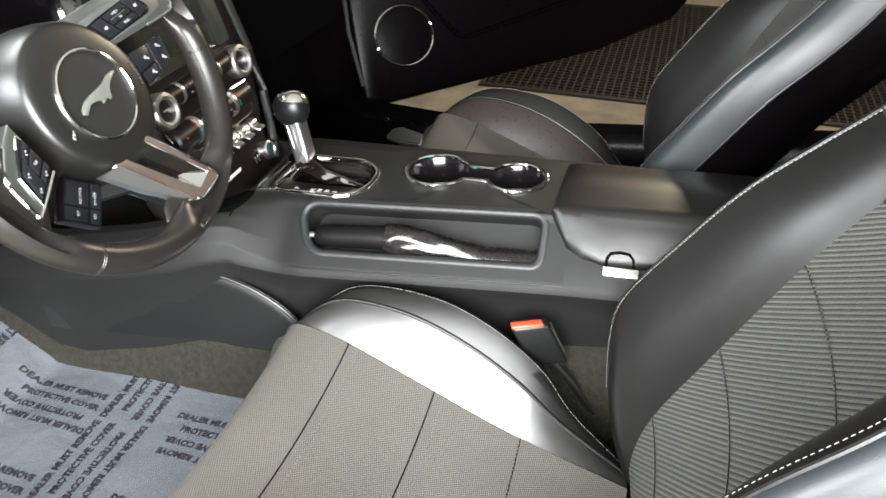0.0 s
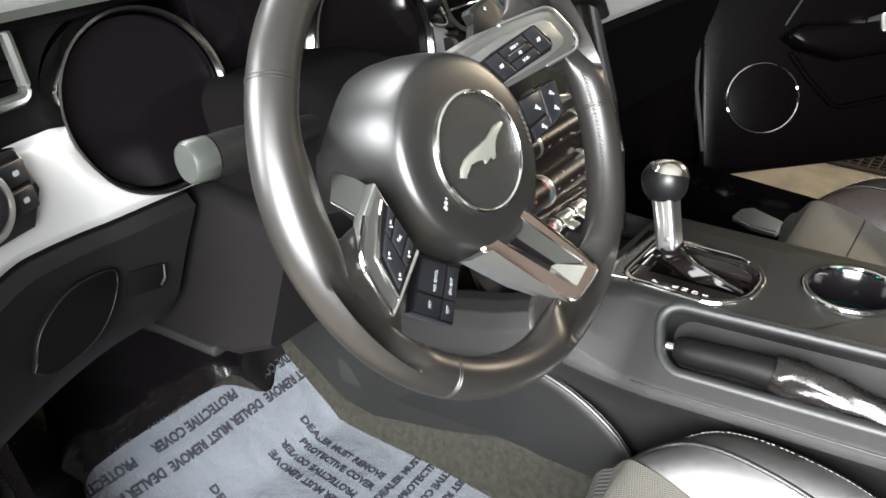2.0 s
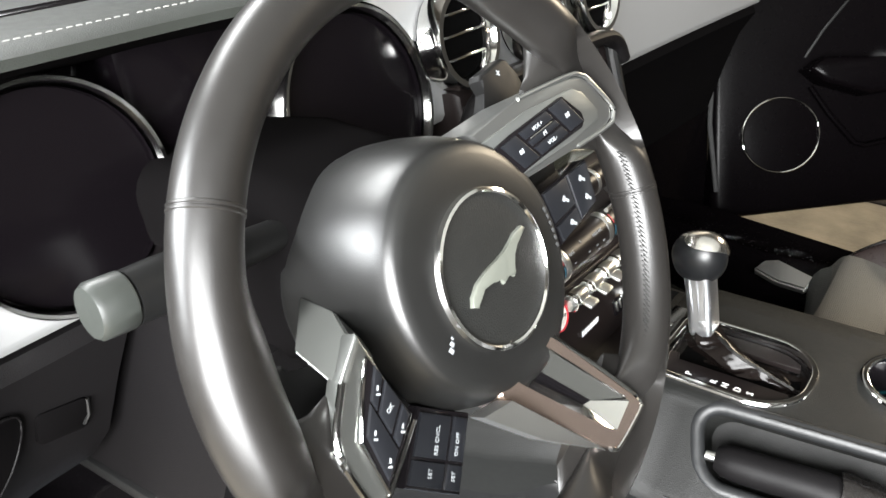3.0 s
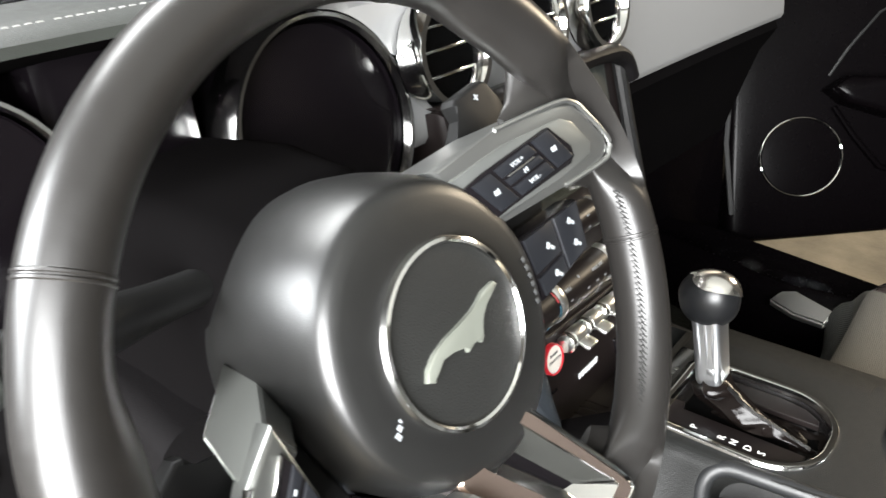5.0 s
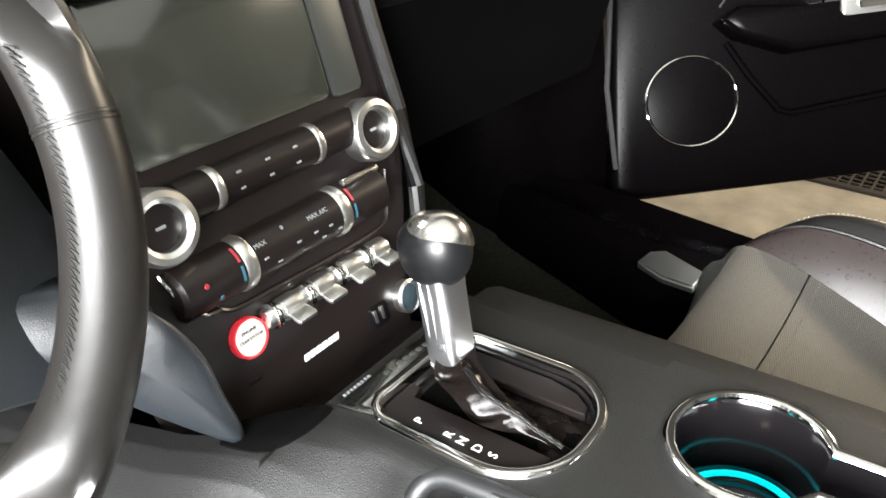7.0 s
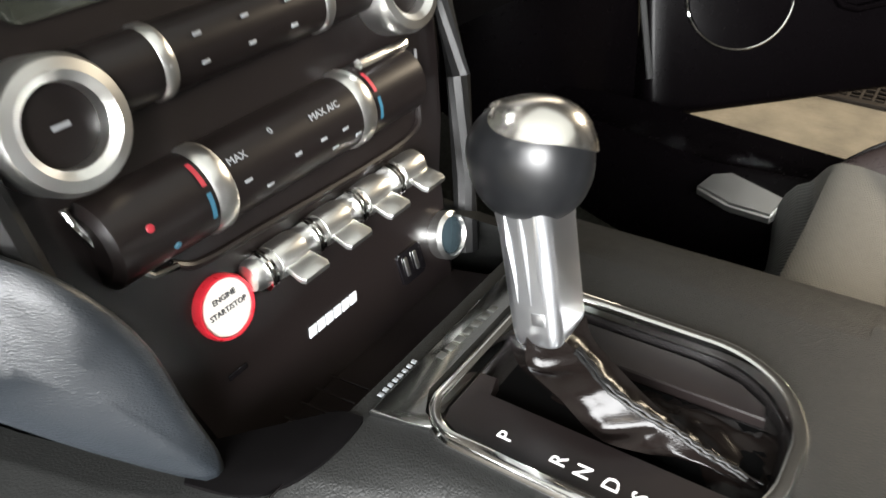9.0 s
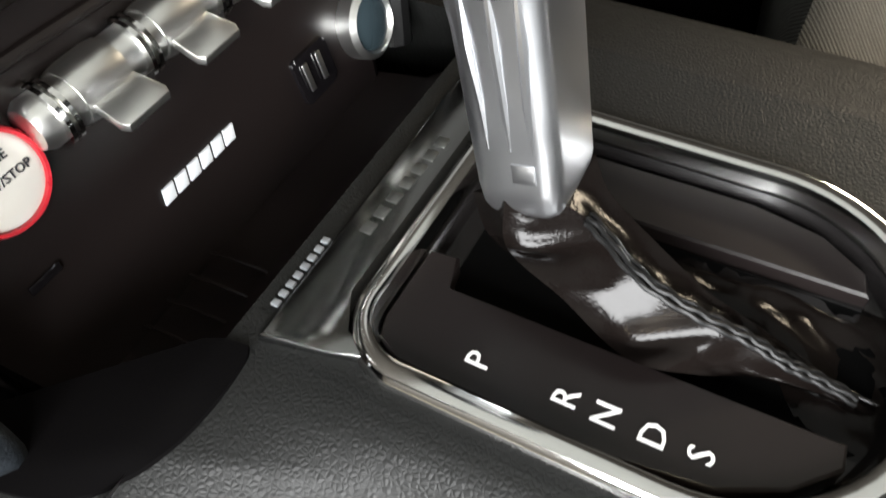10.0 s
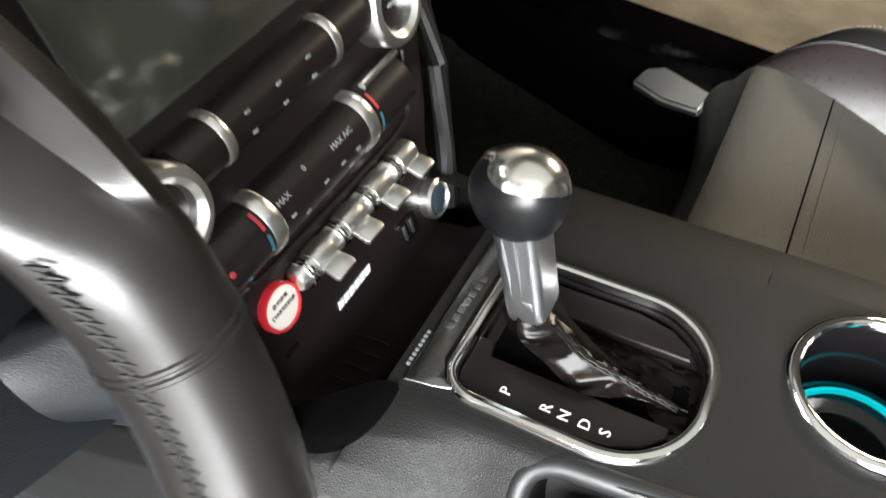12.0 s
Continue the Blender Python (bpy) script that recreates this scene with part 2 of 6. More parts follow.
def loft(bm, rows, close=False, ends=False, uv=None, last=False):
    """Quads between rows of points of equal length. close: each row is a loop."""
    grid = [[bm.verts.new(p) for p in row] for row in rows]
    n = len(rows[0])
    layer = bm.loops.layers.uv.verify() if uv else None
    for i in range(len(rows) - 1):
        for j in range(n if close else n - 1):
            k = (j + 1) % n
            f = bm.faces.new((grid[i][j], grid[i][k], grid[i + 1][k], grid[i + 1][j]))
            if uv:
                for lp, (a, c) in zip(f.loops, ((i, j), (i, k), (i + 1, k), (i + 1, j))):
                    lp[layer].uv = uv(a, c)
    if ends:
        bm.faces.new(grid[0][::-1])
    if ends or last:
        bm.faces.new(grid[-1])
    return grid


def spline(pts, n):
    """n points along a smooth curve through pts."""
    P = [Vector(p) for p in pts]
    P = [P[0] * 2 - P[1]] + P + [P[-1] * 2 - P[-2]]
    out = []
    m = len(P) - 3
    for k in range(n):
        u = k / (n - 1) * m
        i = min(int(u), m - 1)
        t = u - i
        a, b_, c, d = P[i : i + 4]
        out.append(0.5 * (2 * b_ + (c - a) * t + (2 * a - 5 * b_ + 4 * c - d) * t * t + (3 * b_ - a - 3 * c + d) * t ** 3))
    return out


def tube(bm, pts, r, seg=10, closed=False, ends=True, flat=1.0, up=None):
    """A tube of radius r (a number or a list) along pts; flat squeezes it along up."""
    P = [Vector(p) for p in pts]
    n = len(P)
    rows = []
    ref = Vector(up) if up else Vector((0.13, 0.21, 0.97))
    for i, p in enumerate(P):
        a, c = (P[i - 1], P[(i + 1) % n]) if closed else (P[max(i - 1, 0)], P[min(i + 1, n - 1)])
        t = (c - a).normalized()
        s = t.cross(ref)
        s = s.normalized() if s.length > 1e-4 else t.orthogonal().normalized()
        u = s.cross(t).normalized()
        rr = r[i] if isinstance(r, (list, tuple)) else r
        rows.append([p + rr * (math.cos(2 * math.pi * k / seg) * s + flat * math.sin(2 * math.pi * k / seg) * u) for k in range(seg)])
    if closed:
        rows.append(rows[0])
        grid = [[bm.verts.new(q) for q in row] for row in rows[:-1]]
        grid.append(grid[0])
        for i in range(n):
            for k in range(seg):
                m = (k + 1) % seg
                bm.faces.new((grid[i][k], grid[i][m], grid[i + 1][m], grid[i + 1][k]))
    else:
        loft(bm, rows, close=True, ends=ends)
    return bm


def lathe(bm, profile, M, seg=32, cap=True):
    """Turns (radius, height) pairs round the z axis of M."""
    rows = [[M @ Vector((r * math.cos(2 * math.pi * k / seg), r * math.sin(2 * math.pi * k / seg), h)) for k in range(seg)] for r, h in profile]
    loft(bm, rows, close=True, ends=cap)
    return bm


def prism(bm, poly, d0, d1, M, bevel=0.0, seg=2):
    """A flat outline (x, y) from height d0 to d1 in the frame M; the edges of the d1 face are bevelled."""
    lo = [bm.verts.new(M @ Vector((x, y, d0))) for x, y in poly]
    hi = [bm.verts.new(M @ Vector((x, y, d1))) for x, y in poly]
    n = len(poly)
    bm.faces.new(lo[::-1])
    top = bm.faces.new(hi)
    for i in range(n):
        bm.faces.new((lo[i], lo[(i + 1) % n], hi[(i + 1) % n], hi[i]))
    if bevel:
        bmesh.ops.bevel(bm, geom=list(top.edges), offset=bevel, segments=seg, affect="EDGES", profile=0.5)
    return bm


def rounded(x0, y0, x1, y1, r, n=6):
    """The outline of a rounded rectangle; r is one radius or four (from the lower left, anticlockwise)."""
    rs = r if isinstance(r, (list, tuple)) else (r,) * 4
    out = []
    for (cx, cy), a0, q in zip(((x0 + rs[0], y0 + rs[0]), (x1 - rs[1], y0 + rs[1]), (x1 - rs[2], y1 - rs[2]), (x0 + rs[3], y1 - rs[3])), (180, 270, 0, 90), rs):
        for k in range(n + 1):
            a = radians(a0 + 90 * k / n)
            out.append((cx + q * math.cos(a), cy + q * math.sin(a)))
    return out


def shrink(poly, d):
    """The outline moved inwards by d (anticlockwise outline)."""
    n = len(poly)
    out = []
    for i in range(n):
        a, p, c = Vector(poly[i - 1]), Vector(poly[i]), Vector(poly[(i + 1) % n])
        t1, t2 = (p - a), (c - p)
        t = (t1.normalized() if t1.length > 1e-7 else t2.normalized()) + (t2.normalized() if t2.length > 1e-7 else t1.normalized())
        t.normalize()
        out.append((p.x - t.y * d, p.y + t.x * d))
    return out


def holed(bm, rect, hole, fn):
    """A flat sheet over rect with a hole; fn turns (x, y) into a place. Returns the hole's rim as places."""
    x0, y0, x1, y1 = rect
    cx = sum(p[0] for p in hole) / len(hole)
    cy = sum(p[1] for p in hole) / len(hole)
    outer = []
    for x, y in hole:
        dx, dy = x - cx, y - cy
        k = min(((x1 if dx > 0 else x0) - cx) / dx if abs(dx) > 1e-9 else 1e9, ((y1 if dy > 0 else y0) - cy) / dy if abs(dy) > 1e-9 else 1e9)
        outer.append((cx + dx * k, cy + dy * k))
    # the corners of the rectangle go to the nearest outer points
    for c in ((x0, y0), (x1, y0), (x1, y1), (x0, y1)):
        i = min(range(len(outer)), key=lambda q: (outer[q][0] - c[0]) ** 2 + (outer[q][1] - c[1]) ** 2)
        outer[i] = c
    mid = [((a[0] * 0.3 + h[0] * 0.7), (a[1] * 0.3 + h[1] * 0.7)) for a, h in zip(outer, hole)]
    loft(bm, [[fn(*p) for p in row] for row in (outer, mid, hole)], close=True)


def text_mesh(words, size, thickness=0.0002, bold=0.0):
    """The mesh of a line of words, in the xy plane, its middle at the origin."""
    cu = bpy.data.curves.new("words", "FONT")
    cu.body, cu.size, cu.extrude, cu.align_x, cu.align_y = words, size, thickness, "CENTER", "CENTER"
    cu.resolution_u = 2
    cu.offset = bold
    ob = bpy.data.objects.new("words", cu)
    scene.collection.objects.link(ob)
    me = bpy.data.meshes.new_from_object(ob.evaluated_get(bpy.context.evaluated_depsgraph_get()))
    bpy.data.objects.remove(ob)
    bpy.data.curves.remove(cu)
    return me


def words(name, text, size, M, mat, parent, stretch=1.0):
    bm = B()
    bm.from_mesh(text_mesh(text, size))
    bmesh.ops.scale(bm, vec=(stretch, 1, 1), verts=bm.verts)
    bmesh.ops.transform(bm, matrix=M, verts=bm.verts)
    return part(name, bm, mat, parent)


def stitches(name, pts, mat, parent, length=0.0035, gap=0.0025, r=0.00045):
    """A row of stitches along a curve, as one part."""
    bm = B()
    P = [Vector(p) for p in pts]
    i, left = 0, 0.0
    for a, c in zip(P, P[1:]):
        d = (c - a).length
        t = left
        while t + length < d:
            u = (c - a) / d
            tube(bm, (a + u * t, a + u * (t + length * 0.5) + Vector((0, 0, r * 0.5)), a + u * (t + length)), r, 5)
            t += length + gap
        left = max(0.0, t - d)
    return tagged(part(name, bm, mat, parent), kind="stuff")

# ---- the cabin shell and the garage ----
def floor_z(x, y):
    """The cabin floor: level, then a toe board that rises to the front, with a tunnel under the console."""
    z = 0.139 * y - 0.03
    if y > 0.42:
        z += 0.75 * (y - 0.42) + 0.3 * (y - 0.42) ** 2
    z += 0.20 * (1 / (1 + math.exp((abs(x) - 0.11) / 0.012)))
    return z


bm = B()
xs = [-0.70 + 1.40 * i / 56 for i in range(57)]
ys = [-1.3 + 2.2 * j / 60 for j in range(61)]
loft(bm, [[(x, y, floor_z(x, y)) for x in xs] for y in ys])
loft(bm, [[(x, y, floor_z(x, y) - 0.03) for x in xs] for y in ys])
tagged(part("floor", bm, CARPET), "dark grey carpeted cabin floor rising to the toe board", "floor", kind="structure")

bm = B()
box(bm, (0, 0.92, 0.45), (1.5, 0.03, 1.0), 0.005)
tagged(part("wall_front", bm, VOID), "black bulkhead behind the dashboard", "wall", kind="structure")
bm = B()
box(bm, (0, -1.42, 0.15), (1.5, 0.04, 0.7), 0.005)
tagged(part("wall_rear", bm, PLASTIC), "dark rear cabin wall below the rear window", "wall", kind="structure")
bm = B()
loft(bm, [[(x, y, 1.12 + 0.05 * math.cos(x * 2) - 0.12 * max(0, y - 0.1) - 0.05 * max(0, -y - 0.7)) for x in (-0.58, -0.3, 0, 0.3, 0.58)] for y in (-1.4, -1.0, -0.5, -0.1, 0.2)])
loft(bm, [[(x, y, 1.15 + 0.05 * math.cos(x * 2) - 0.12 * max(0, y - 0.1) - 0.05 * max(0, -y - 0.7)) for x in (-0.58, -0.3, 0, 0.3, 0.58)] for y in (-1.4, -1.0, -0.5, -0.1, 0.2)])
tagged(part("ceiling", bm, HEADLINER), "pale fabric headliner under the car roof", "ceiling", kind="structure")


def sill(side):
    bm = B()
    rows = []
    for y in [-1.3 + 0.05 * k for k in range(36)]:
        o = 0.655 + 0.30 * min(0.30, max(-0.1, y + 0.026))
        i = 0.598 + 0.35 * min(0.35, max(0.0, y - 0.10))
        z = 0.122 + 0.04 * y
        pts = [(o + 0.02, -0.42), (o + 0.035, -0.40), (o + 0.03, -0.05), (o + 0.018, -0.012), (o, 0.0), (o - 0.012, -0.004), (o - 0.02, -0.010), (i + 0.012, -0.012), (i, -0.005), (i - 0.012, -0.010), (i - 0.025, -0.035), (i - 0.035, -0.085), (i - 0.045, -0.20)]
        rows.append([(side * x, y, z + q) for x, q in pts])
    loft(bm, rows, close=True, ends=True)
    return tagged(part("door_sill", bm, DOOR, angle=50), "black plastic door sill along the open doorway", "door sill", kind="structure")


sill(1)
sill(-1)

# a bright metal patch stands in for a reflection on the sill trim
glint = thing("sill_reflection", (0.53, 0.05, 0.1), "bright metal patch standing in for a reflection on the passenger sill", "sill plate")
bm = B()
q = [(0.548, 0.103, 0.113), (0.566, 0.090, 0.124), (0.572, 0.068, 0.126), (0.545, 0.004, 0.118), (0.522, 0.012, 0.104), (0.530, 0.06, 0.106)]
hi = [bm.verts.new(p) for p in q]
lo = [bm.verts.new((p[0], p[1], p[2] - 0.012)) for p in q]
bm.faces.new(hi)
bm.faces.new(lo[::-1])
for k in range(6):
    bm.faces.new((lo[k], lo[(k + 1) % 6], hi[(k + 1) % 6], hi[k]))
bmesh.ops.bevel(bm, geom=list(bm.edges), offset=0.003, segments=2, affect="EDGES")
part("plate", bm, SATIN, glint)

for side in (1, -1):
    bm = B()
    # hinge pillar and kick panel, closing the gap between dashboard and doorway
    rows = []
    for z in (-0.1, 0.05, 0.2, 0.4, 0.6, 0.72):
        rows.append([(side * x, y, z) for x, y in ((0.60, 0.95), (0.62, 0.60), (0.655, 0.47), (0.70, 0.40), (0.745, 0.365), (0.80, 0.335), (0.865, 0.30), (0.88, 0.33), (0.80, 0.45), (0.75, 0.95))])
    if side < 0:
        rows = [[p for p in row[:5] + [(-0.76, 0.40, row[0][2]), (-0.77, 0.50, row[0][2]), (-0.77, 0.70, row[0][2]), (-0.76, 0.90, row[0][2]), (-0.75, 0.95, row[0][2])]] for row in rows]
    loft(bm, rows, close=True, ends=True)
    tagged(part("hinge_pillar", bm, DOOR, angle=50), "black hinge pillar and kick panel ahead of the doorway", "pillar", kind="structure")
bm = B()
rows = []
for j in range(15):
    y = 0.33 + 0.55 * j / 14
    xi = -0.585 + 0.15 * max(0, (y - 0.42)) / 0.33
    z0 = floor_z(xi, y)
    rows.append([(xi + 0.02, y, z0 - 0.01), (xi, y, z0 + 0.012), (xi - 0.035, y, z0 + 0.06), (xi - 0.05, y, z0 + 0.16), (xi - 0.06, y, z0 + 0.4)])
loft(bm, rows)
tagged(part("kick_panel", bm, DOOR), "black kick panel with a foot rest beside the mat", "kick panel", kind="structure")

bm = B()
loft(bm, [[(x, y, 0) for x in np.linspace(-9, 9, 19)] for y in np.linspace(-9, 9, 19)])
loft(bm, [[(x, y, -0.2) for x in np.linspace(-9, 9, 19)] for y in np.linspace(-9, 9, 19)])
ground = tagged(part("ground", bm, CONCRETE), "stained concrete garage floor beside the car", "ground", kind="structure")
ground.matrix_world = pose(0, 0, -0.30)
for name, c, s in (("wall_north", (0, 7.0, 1.5), (14, 0.2, 3.8)), ("wall_south", (0, -4.2, 1.5), (14, 0.2, 3.8)), ("wall_east", (5.5, 0, 1.5), (0.2, 13.7, 3.8)), ("wall_west", (-3.1, 0, 1.5), (0.2, 13.7, 3.8))):
    bm = B()
    box(bm, c, s, 0.01)
    ob = tagged(part(name, bm, WALL), "plain garage wall", "wall", kind="structure")
    ob.matrix_world = pose(0, 0, 0)
bm = B()
box(bm, (0, 0, 3.45), (11.2, 14.2, 0.1), 0.01)
ob = tagged(part("ceiling", bm, WALL), "plain garage ceiling", "ceiling", kind="structure")
ob.matrix_world = pose(0, 0, 0)

# drain grate let into the concrete beside the open door
# its far reach is stretched so that the floor beyond is darker
grate = thing("drain_grate", (0, 0, 0), "black metal drain grate in the concrete floor", "grate")
grate.matrix_world = pose(2.22, -0.42, -0.30, 0, 0, 0)
bm = B()
for x in (-0.34, 1.00):
    box(bm, (x, -0.30, 0.004), (0.024, 1.90, 0.012), 0.002)
for y in (-1.24, 0.64):
    box(bm, (0.33, y, 0.004), (1.316, 0.020, 0.012), 0.002)
part("frame", bm, GRATE, grate)
for k in range(62):
    bm = B()
    box(bm, (0.33, -1.215 + 0.030 * k, 0.004), (1.314, 0.007, 0.008))
    part("bar", bm, GRATE, grate)
for k in range(43):
    bm = B()
    box(bm, (-0.30 + 0.030 * k, -0.30, 0.0025), (0.006, 1.86, 0.005))
    part("cross_bar", bm, GRATE, grate)
# a flat dark brown sheet stands in for the pit
bm = B()
box(bm, (0.33, -0.30, -0.0005), (1.314, 1.86, 0.001))
part("pit", bm, PITBROWN, grate)

# ---- dashboard ----
dash = thing("dashboard", (-0.3, 0.3, 0.3), "black dashboard with a broad silver trim panel", "dashboard")


def dash_y(x):
    """How far forward the silver panel stands."""
    return 0.205 - 0.026 * (1 / (1 + math.exp(-(x + 0.33) / 0.02))) - 1.1 * max(0.0, -0.55 - x) ** 1.5 - 0.05 * max(0.0, x - 0.15) ** 2


def dash_low(x):
    if x < -0.40:
        return 0.549 + 0.10 * max(0.0, -0.55 - x) - 1.2 * max(0.0, -0.62 - x) ** 1.5
    if x < 0.13:
        return 0.575
    return 0.540 - 0.022 * (x - 0.13)


def dash_high(x):
    return (0.698 if x > -0.40 else 0.628) - (0.06 * max(0, x - 0.15))


DIALS = ((-0.492, 0.629, 0.0700), (-0.250, 0.616, 0.0810), (-0.128, 0.645, 0.0445), (-0.003, 0.644, 0.0445), (0.122, 0.642, 0.0445))


def opened(bm):
    """Cut the openings for the dials and vents into a panel and round off their rims."""
    gone = [f for f in bm.faces if any((f.calc_center_median().x - a) ** 2 + (f.calc_center_median().z - c) ** 2 < r * r for a, c, r in DIALS)]
    bmesh.ops.delete(bm, geom=gone, context="FACES")
    for v in {v for e in bm.edges if e.is_boundary for v in e.verts}:
        for a, c, r in DIALS:
            d = math.hypot(v.co.x - a, v.co.z - c)
            if abs(d - r) < 0.0065:
                v.co.x, v.co.z = a + (v.co.x - a) * r / d, c + (v.co.z - c) * r / d


def trim_strip(x0, x1, n):
    """A length of the silver panel, open where the dials and vents stand."""
    bm = B()
    rows = []
    for k in range(n + 1):
        x = x0 + (x1 - x0) * k / n
        lo, hi = dash_low(x), dash_high(x)
        y = dash_y(x)
        row = [(x, y + 0.03, lo - 0.004), (x, y + 0.004, lo), (x, y, lo + 0.006)]
        row += [(x, y + 0.006 * q * q, lo + 0.006 + (hi - lo - 0.012) * q) for q in [j / 36 for j in range(1, 37)]]
        rows.append(row + [(x, y + 0.012, hi), (x, y + 0.04, hi + 0.002)])
    loft(bm, rows)
    opened(bm)
    part("trim_panel", bm, SILVER, dash, "brushed silver trim panel")


trim_strip(-0.74, -0.445, 70)
trim_strip(-0.245, 0.72, 240)
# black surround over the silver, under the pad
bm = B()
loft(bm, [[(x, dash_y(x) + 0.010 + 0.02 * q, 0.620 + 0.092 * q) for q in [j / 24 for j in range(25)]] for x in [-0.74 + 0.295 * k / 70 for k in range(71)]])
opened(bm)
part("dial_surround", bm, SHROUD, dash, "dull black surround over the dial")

# soft upper pad
bm = B()
rows = []
for k in range(45):
    x = -0.74 + 1.48 * k / 44
    y = dash_y(x)
    hood = 0.045 * (math.exp(-(((x + 0.42) / 0.24) ** 4)))
    t = 0.709 - 0.05 * max(0, x - 0.15)
    rows.append([(x, y + 0.05, 0.690 - 0.05 * max(0, x - 0.15)), (x, y + 0.035 - 0.6 * hood, t - 0.012), (x, y + 0.021 - hood, t - 0.003), (x, y + 0.020 - hood, t + 0.003), (x, y + 0.032 - hood, t + 0.010), (x, y + 0.055 - hood, t + 0.013), (x, y + 0.10 - 0.5 * hood, t + 0.022), (x, y + 0.25, t + 0.02), (x, y + 0.65, t - 0.06)])
loft(bm, [row[2:] for row in rows])
part("upper_pad", bm, PADTOP, dash, "grained soft pad with a stitched edge")
# the pad's lower faces are coloured near black for their shade
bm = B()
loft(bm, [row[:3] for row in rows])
part("pad_underside", bm, SHROUD, dash, "underside of the pad, its shade put into the colour")
stitches("stitching", [(x, dash_y(x) + 0.034 - 0.045 * math.exp(-(((x + 0.42) / 0.24) ** 4)), 0.7195 - 0.05 * max(0, x - 0.15)) for x in [-0.74 + 1.4 * k / 30 for k in range(31)]], THREAD, dash)

# lower dash on the driver's side with its recessed door and latch
bm = B()
rows = []
for k in range(25):
    row = []
    for dy, z in ((0.05, None), (0.004, None), (-0.004, None), (0.004, 0.50), (0.012, 0.462), (0.03, 0.440), (0.10, 0.424), (0.16, 0.42)):
        x = -0.72 + (0.230 + 0.38 * min(0.04, max(-0.06, (z or 0.55) - 0.5))) * k / 24
        if z is None:
            z = dash_low(x) + {0.05: 0.004, 0.004: -0.004, -0.004: -0.014}[dy]
        row.append((x, dash_y(x) + dy, z))
    rows.append(row)
rows.append([(x + 0.001, y + 0.06, z) for x, y, z in rows[-1]])
loft(bm, rows, ends=False)
part("lower_panel", bm, LOWER, dash, "dark grained lower panel")
bm = B()
M = frame_of((-0.61, 0.1865, 0.500), (1, 0.33, 0), (0.03, -0.1, 1), (0.31, -0.94, -0.1))
well = spline([(-0.036, -0.019, 0), (-0.022, 0.006, 0), (0.010, 0.021, 0), (0.050, 0.017, 0), (0.055, 0.004, 0), (0.040, -0.017, 0), (0.016, -0.029, 0), (-0.020, -0.030, 0), (-0.036, -0.019, 0)], 40)[:-1]
prism(bm, [(p.x, p.y) for p in well][::-1], -0.008, 0.0008, M, 0.0008)
cover = part("fuse_cover", bm, SHROUD, dash, "dull black fuse cover let into the panel")
bm = B()
tube(bm, [M @ Vector((p.x, p.y, 0.0006)) for p in well], 0.0009, 6, closed=True)
part("rim", bm, LOWER, cover)
M = frame_of((-0.531, 0.2095, 0.491), (1, 0.02, -0.2), (0.2, -0.16, 1), (0, -1, -0.16))
bm = B()
prism(bm, rounded(-0.018, -0.011, 0.016, 0.011, 0.004), -0.006, 0.0010, M, 0.001)
latch = part("hood_latch", bm, SHROUD, dash, "black bonnet release handle")
bm = B()
tube(bm, [M @ Vector((x, y, 0.0014)) for x, y in ((0.015, 0.010), (0.0155, -0.002), (0.012, -0.008))], 0.0012, 6)
part("edge", bm, PLASTIC, latch)
bm = B()
box(bm, (-0.44, 0.26, 0.415), (0.14, 0.16, 0.012), 0.004)
part("lower_lip", bm, PLASTIC, dash)
# lower dash ahead of the passenger: glovebox
bm = B()
rows = []
for k in range(25):
    x = 0.15 + 0.56 * k / 24
    y = dash_y(x)
    l = dash_low(x)
    rows.append([(x, y + 0.05, l + 0.004), (x, y + 0.008, l - 0.002), (x, y + 0.004, l - 0.014), (x, y + 0.03, l - 0.05), (x, y + 0.055, l - 0.11), (x, y + 0.085, l - 0.19), (x, y + 0.16, l - 0.22), (x, y + 0.3, l - 0.22)])
loft(bm, rows)
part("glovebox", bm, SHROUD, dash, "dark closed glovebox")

# instrument housings
cluster = thing("instrument_cluster", (-0.385, 0.25, 0.55), "two round dials, switched off, in deep chrome-rimmed tunnels", "instrument cluster")
for x, y, z, f in ((-0.492, 0.193, 0.629, 0.885), (-0.2490, 0.180, 0.614, 1.03)):
    M = frame_of((x, y, z), (1, 0, 0), (0, 0.12, 1), (0, -1, 0.12)) @ Matrix.Scale(f, 4)
    bm = B()
    lathe(bm, [(0.0805, -0.03), (0.0805, 0.0), (0.0790, 0.0035), (0.0765, 0.003), (0.0750, -0.002), (0.0735, -0.02)], M, 56, cap=False)
    part("bezel_ring", bm, CHROME, cluster)
    bm = B()
    lathe(bm, [(0.073, -0.004), (0.071, -0.05), (0.066, -0.075)], M, 48, cap=False)
    part("tunnel", bm, DIAL, cluster)
    bm = B()
    lathe(bm, [(0.0005, -0.030), (0.03, -0.027), (0.055, -0.019), (0.0725, -0.008)], M, 48)
    part("dial_glass", bm, DIAL, cluster)
# the hood's dark face between the dials
bm = B()
box(bm, (-0.385, 0.262, 0.645), (0.42, 0.02, 0.17), 0.006)
box(bm, (-0.380, 0.225, 0.640), (0.10, 0.03, 0.16), 0.012)
part("housing", bm, DIAL, cluster)

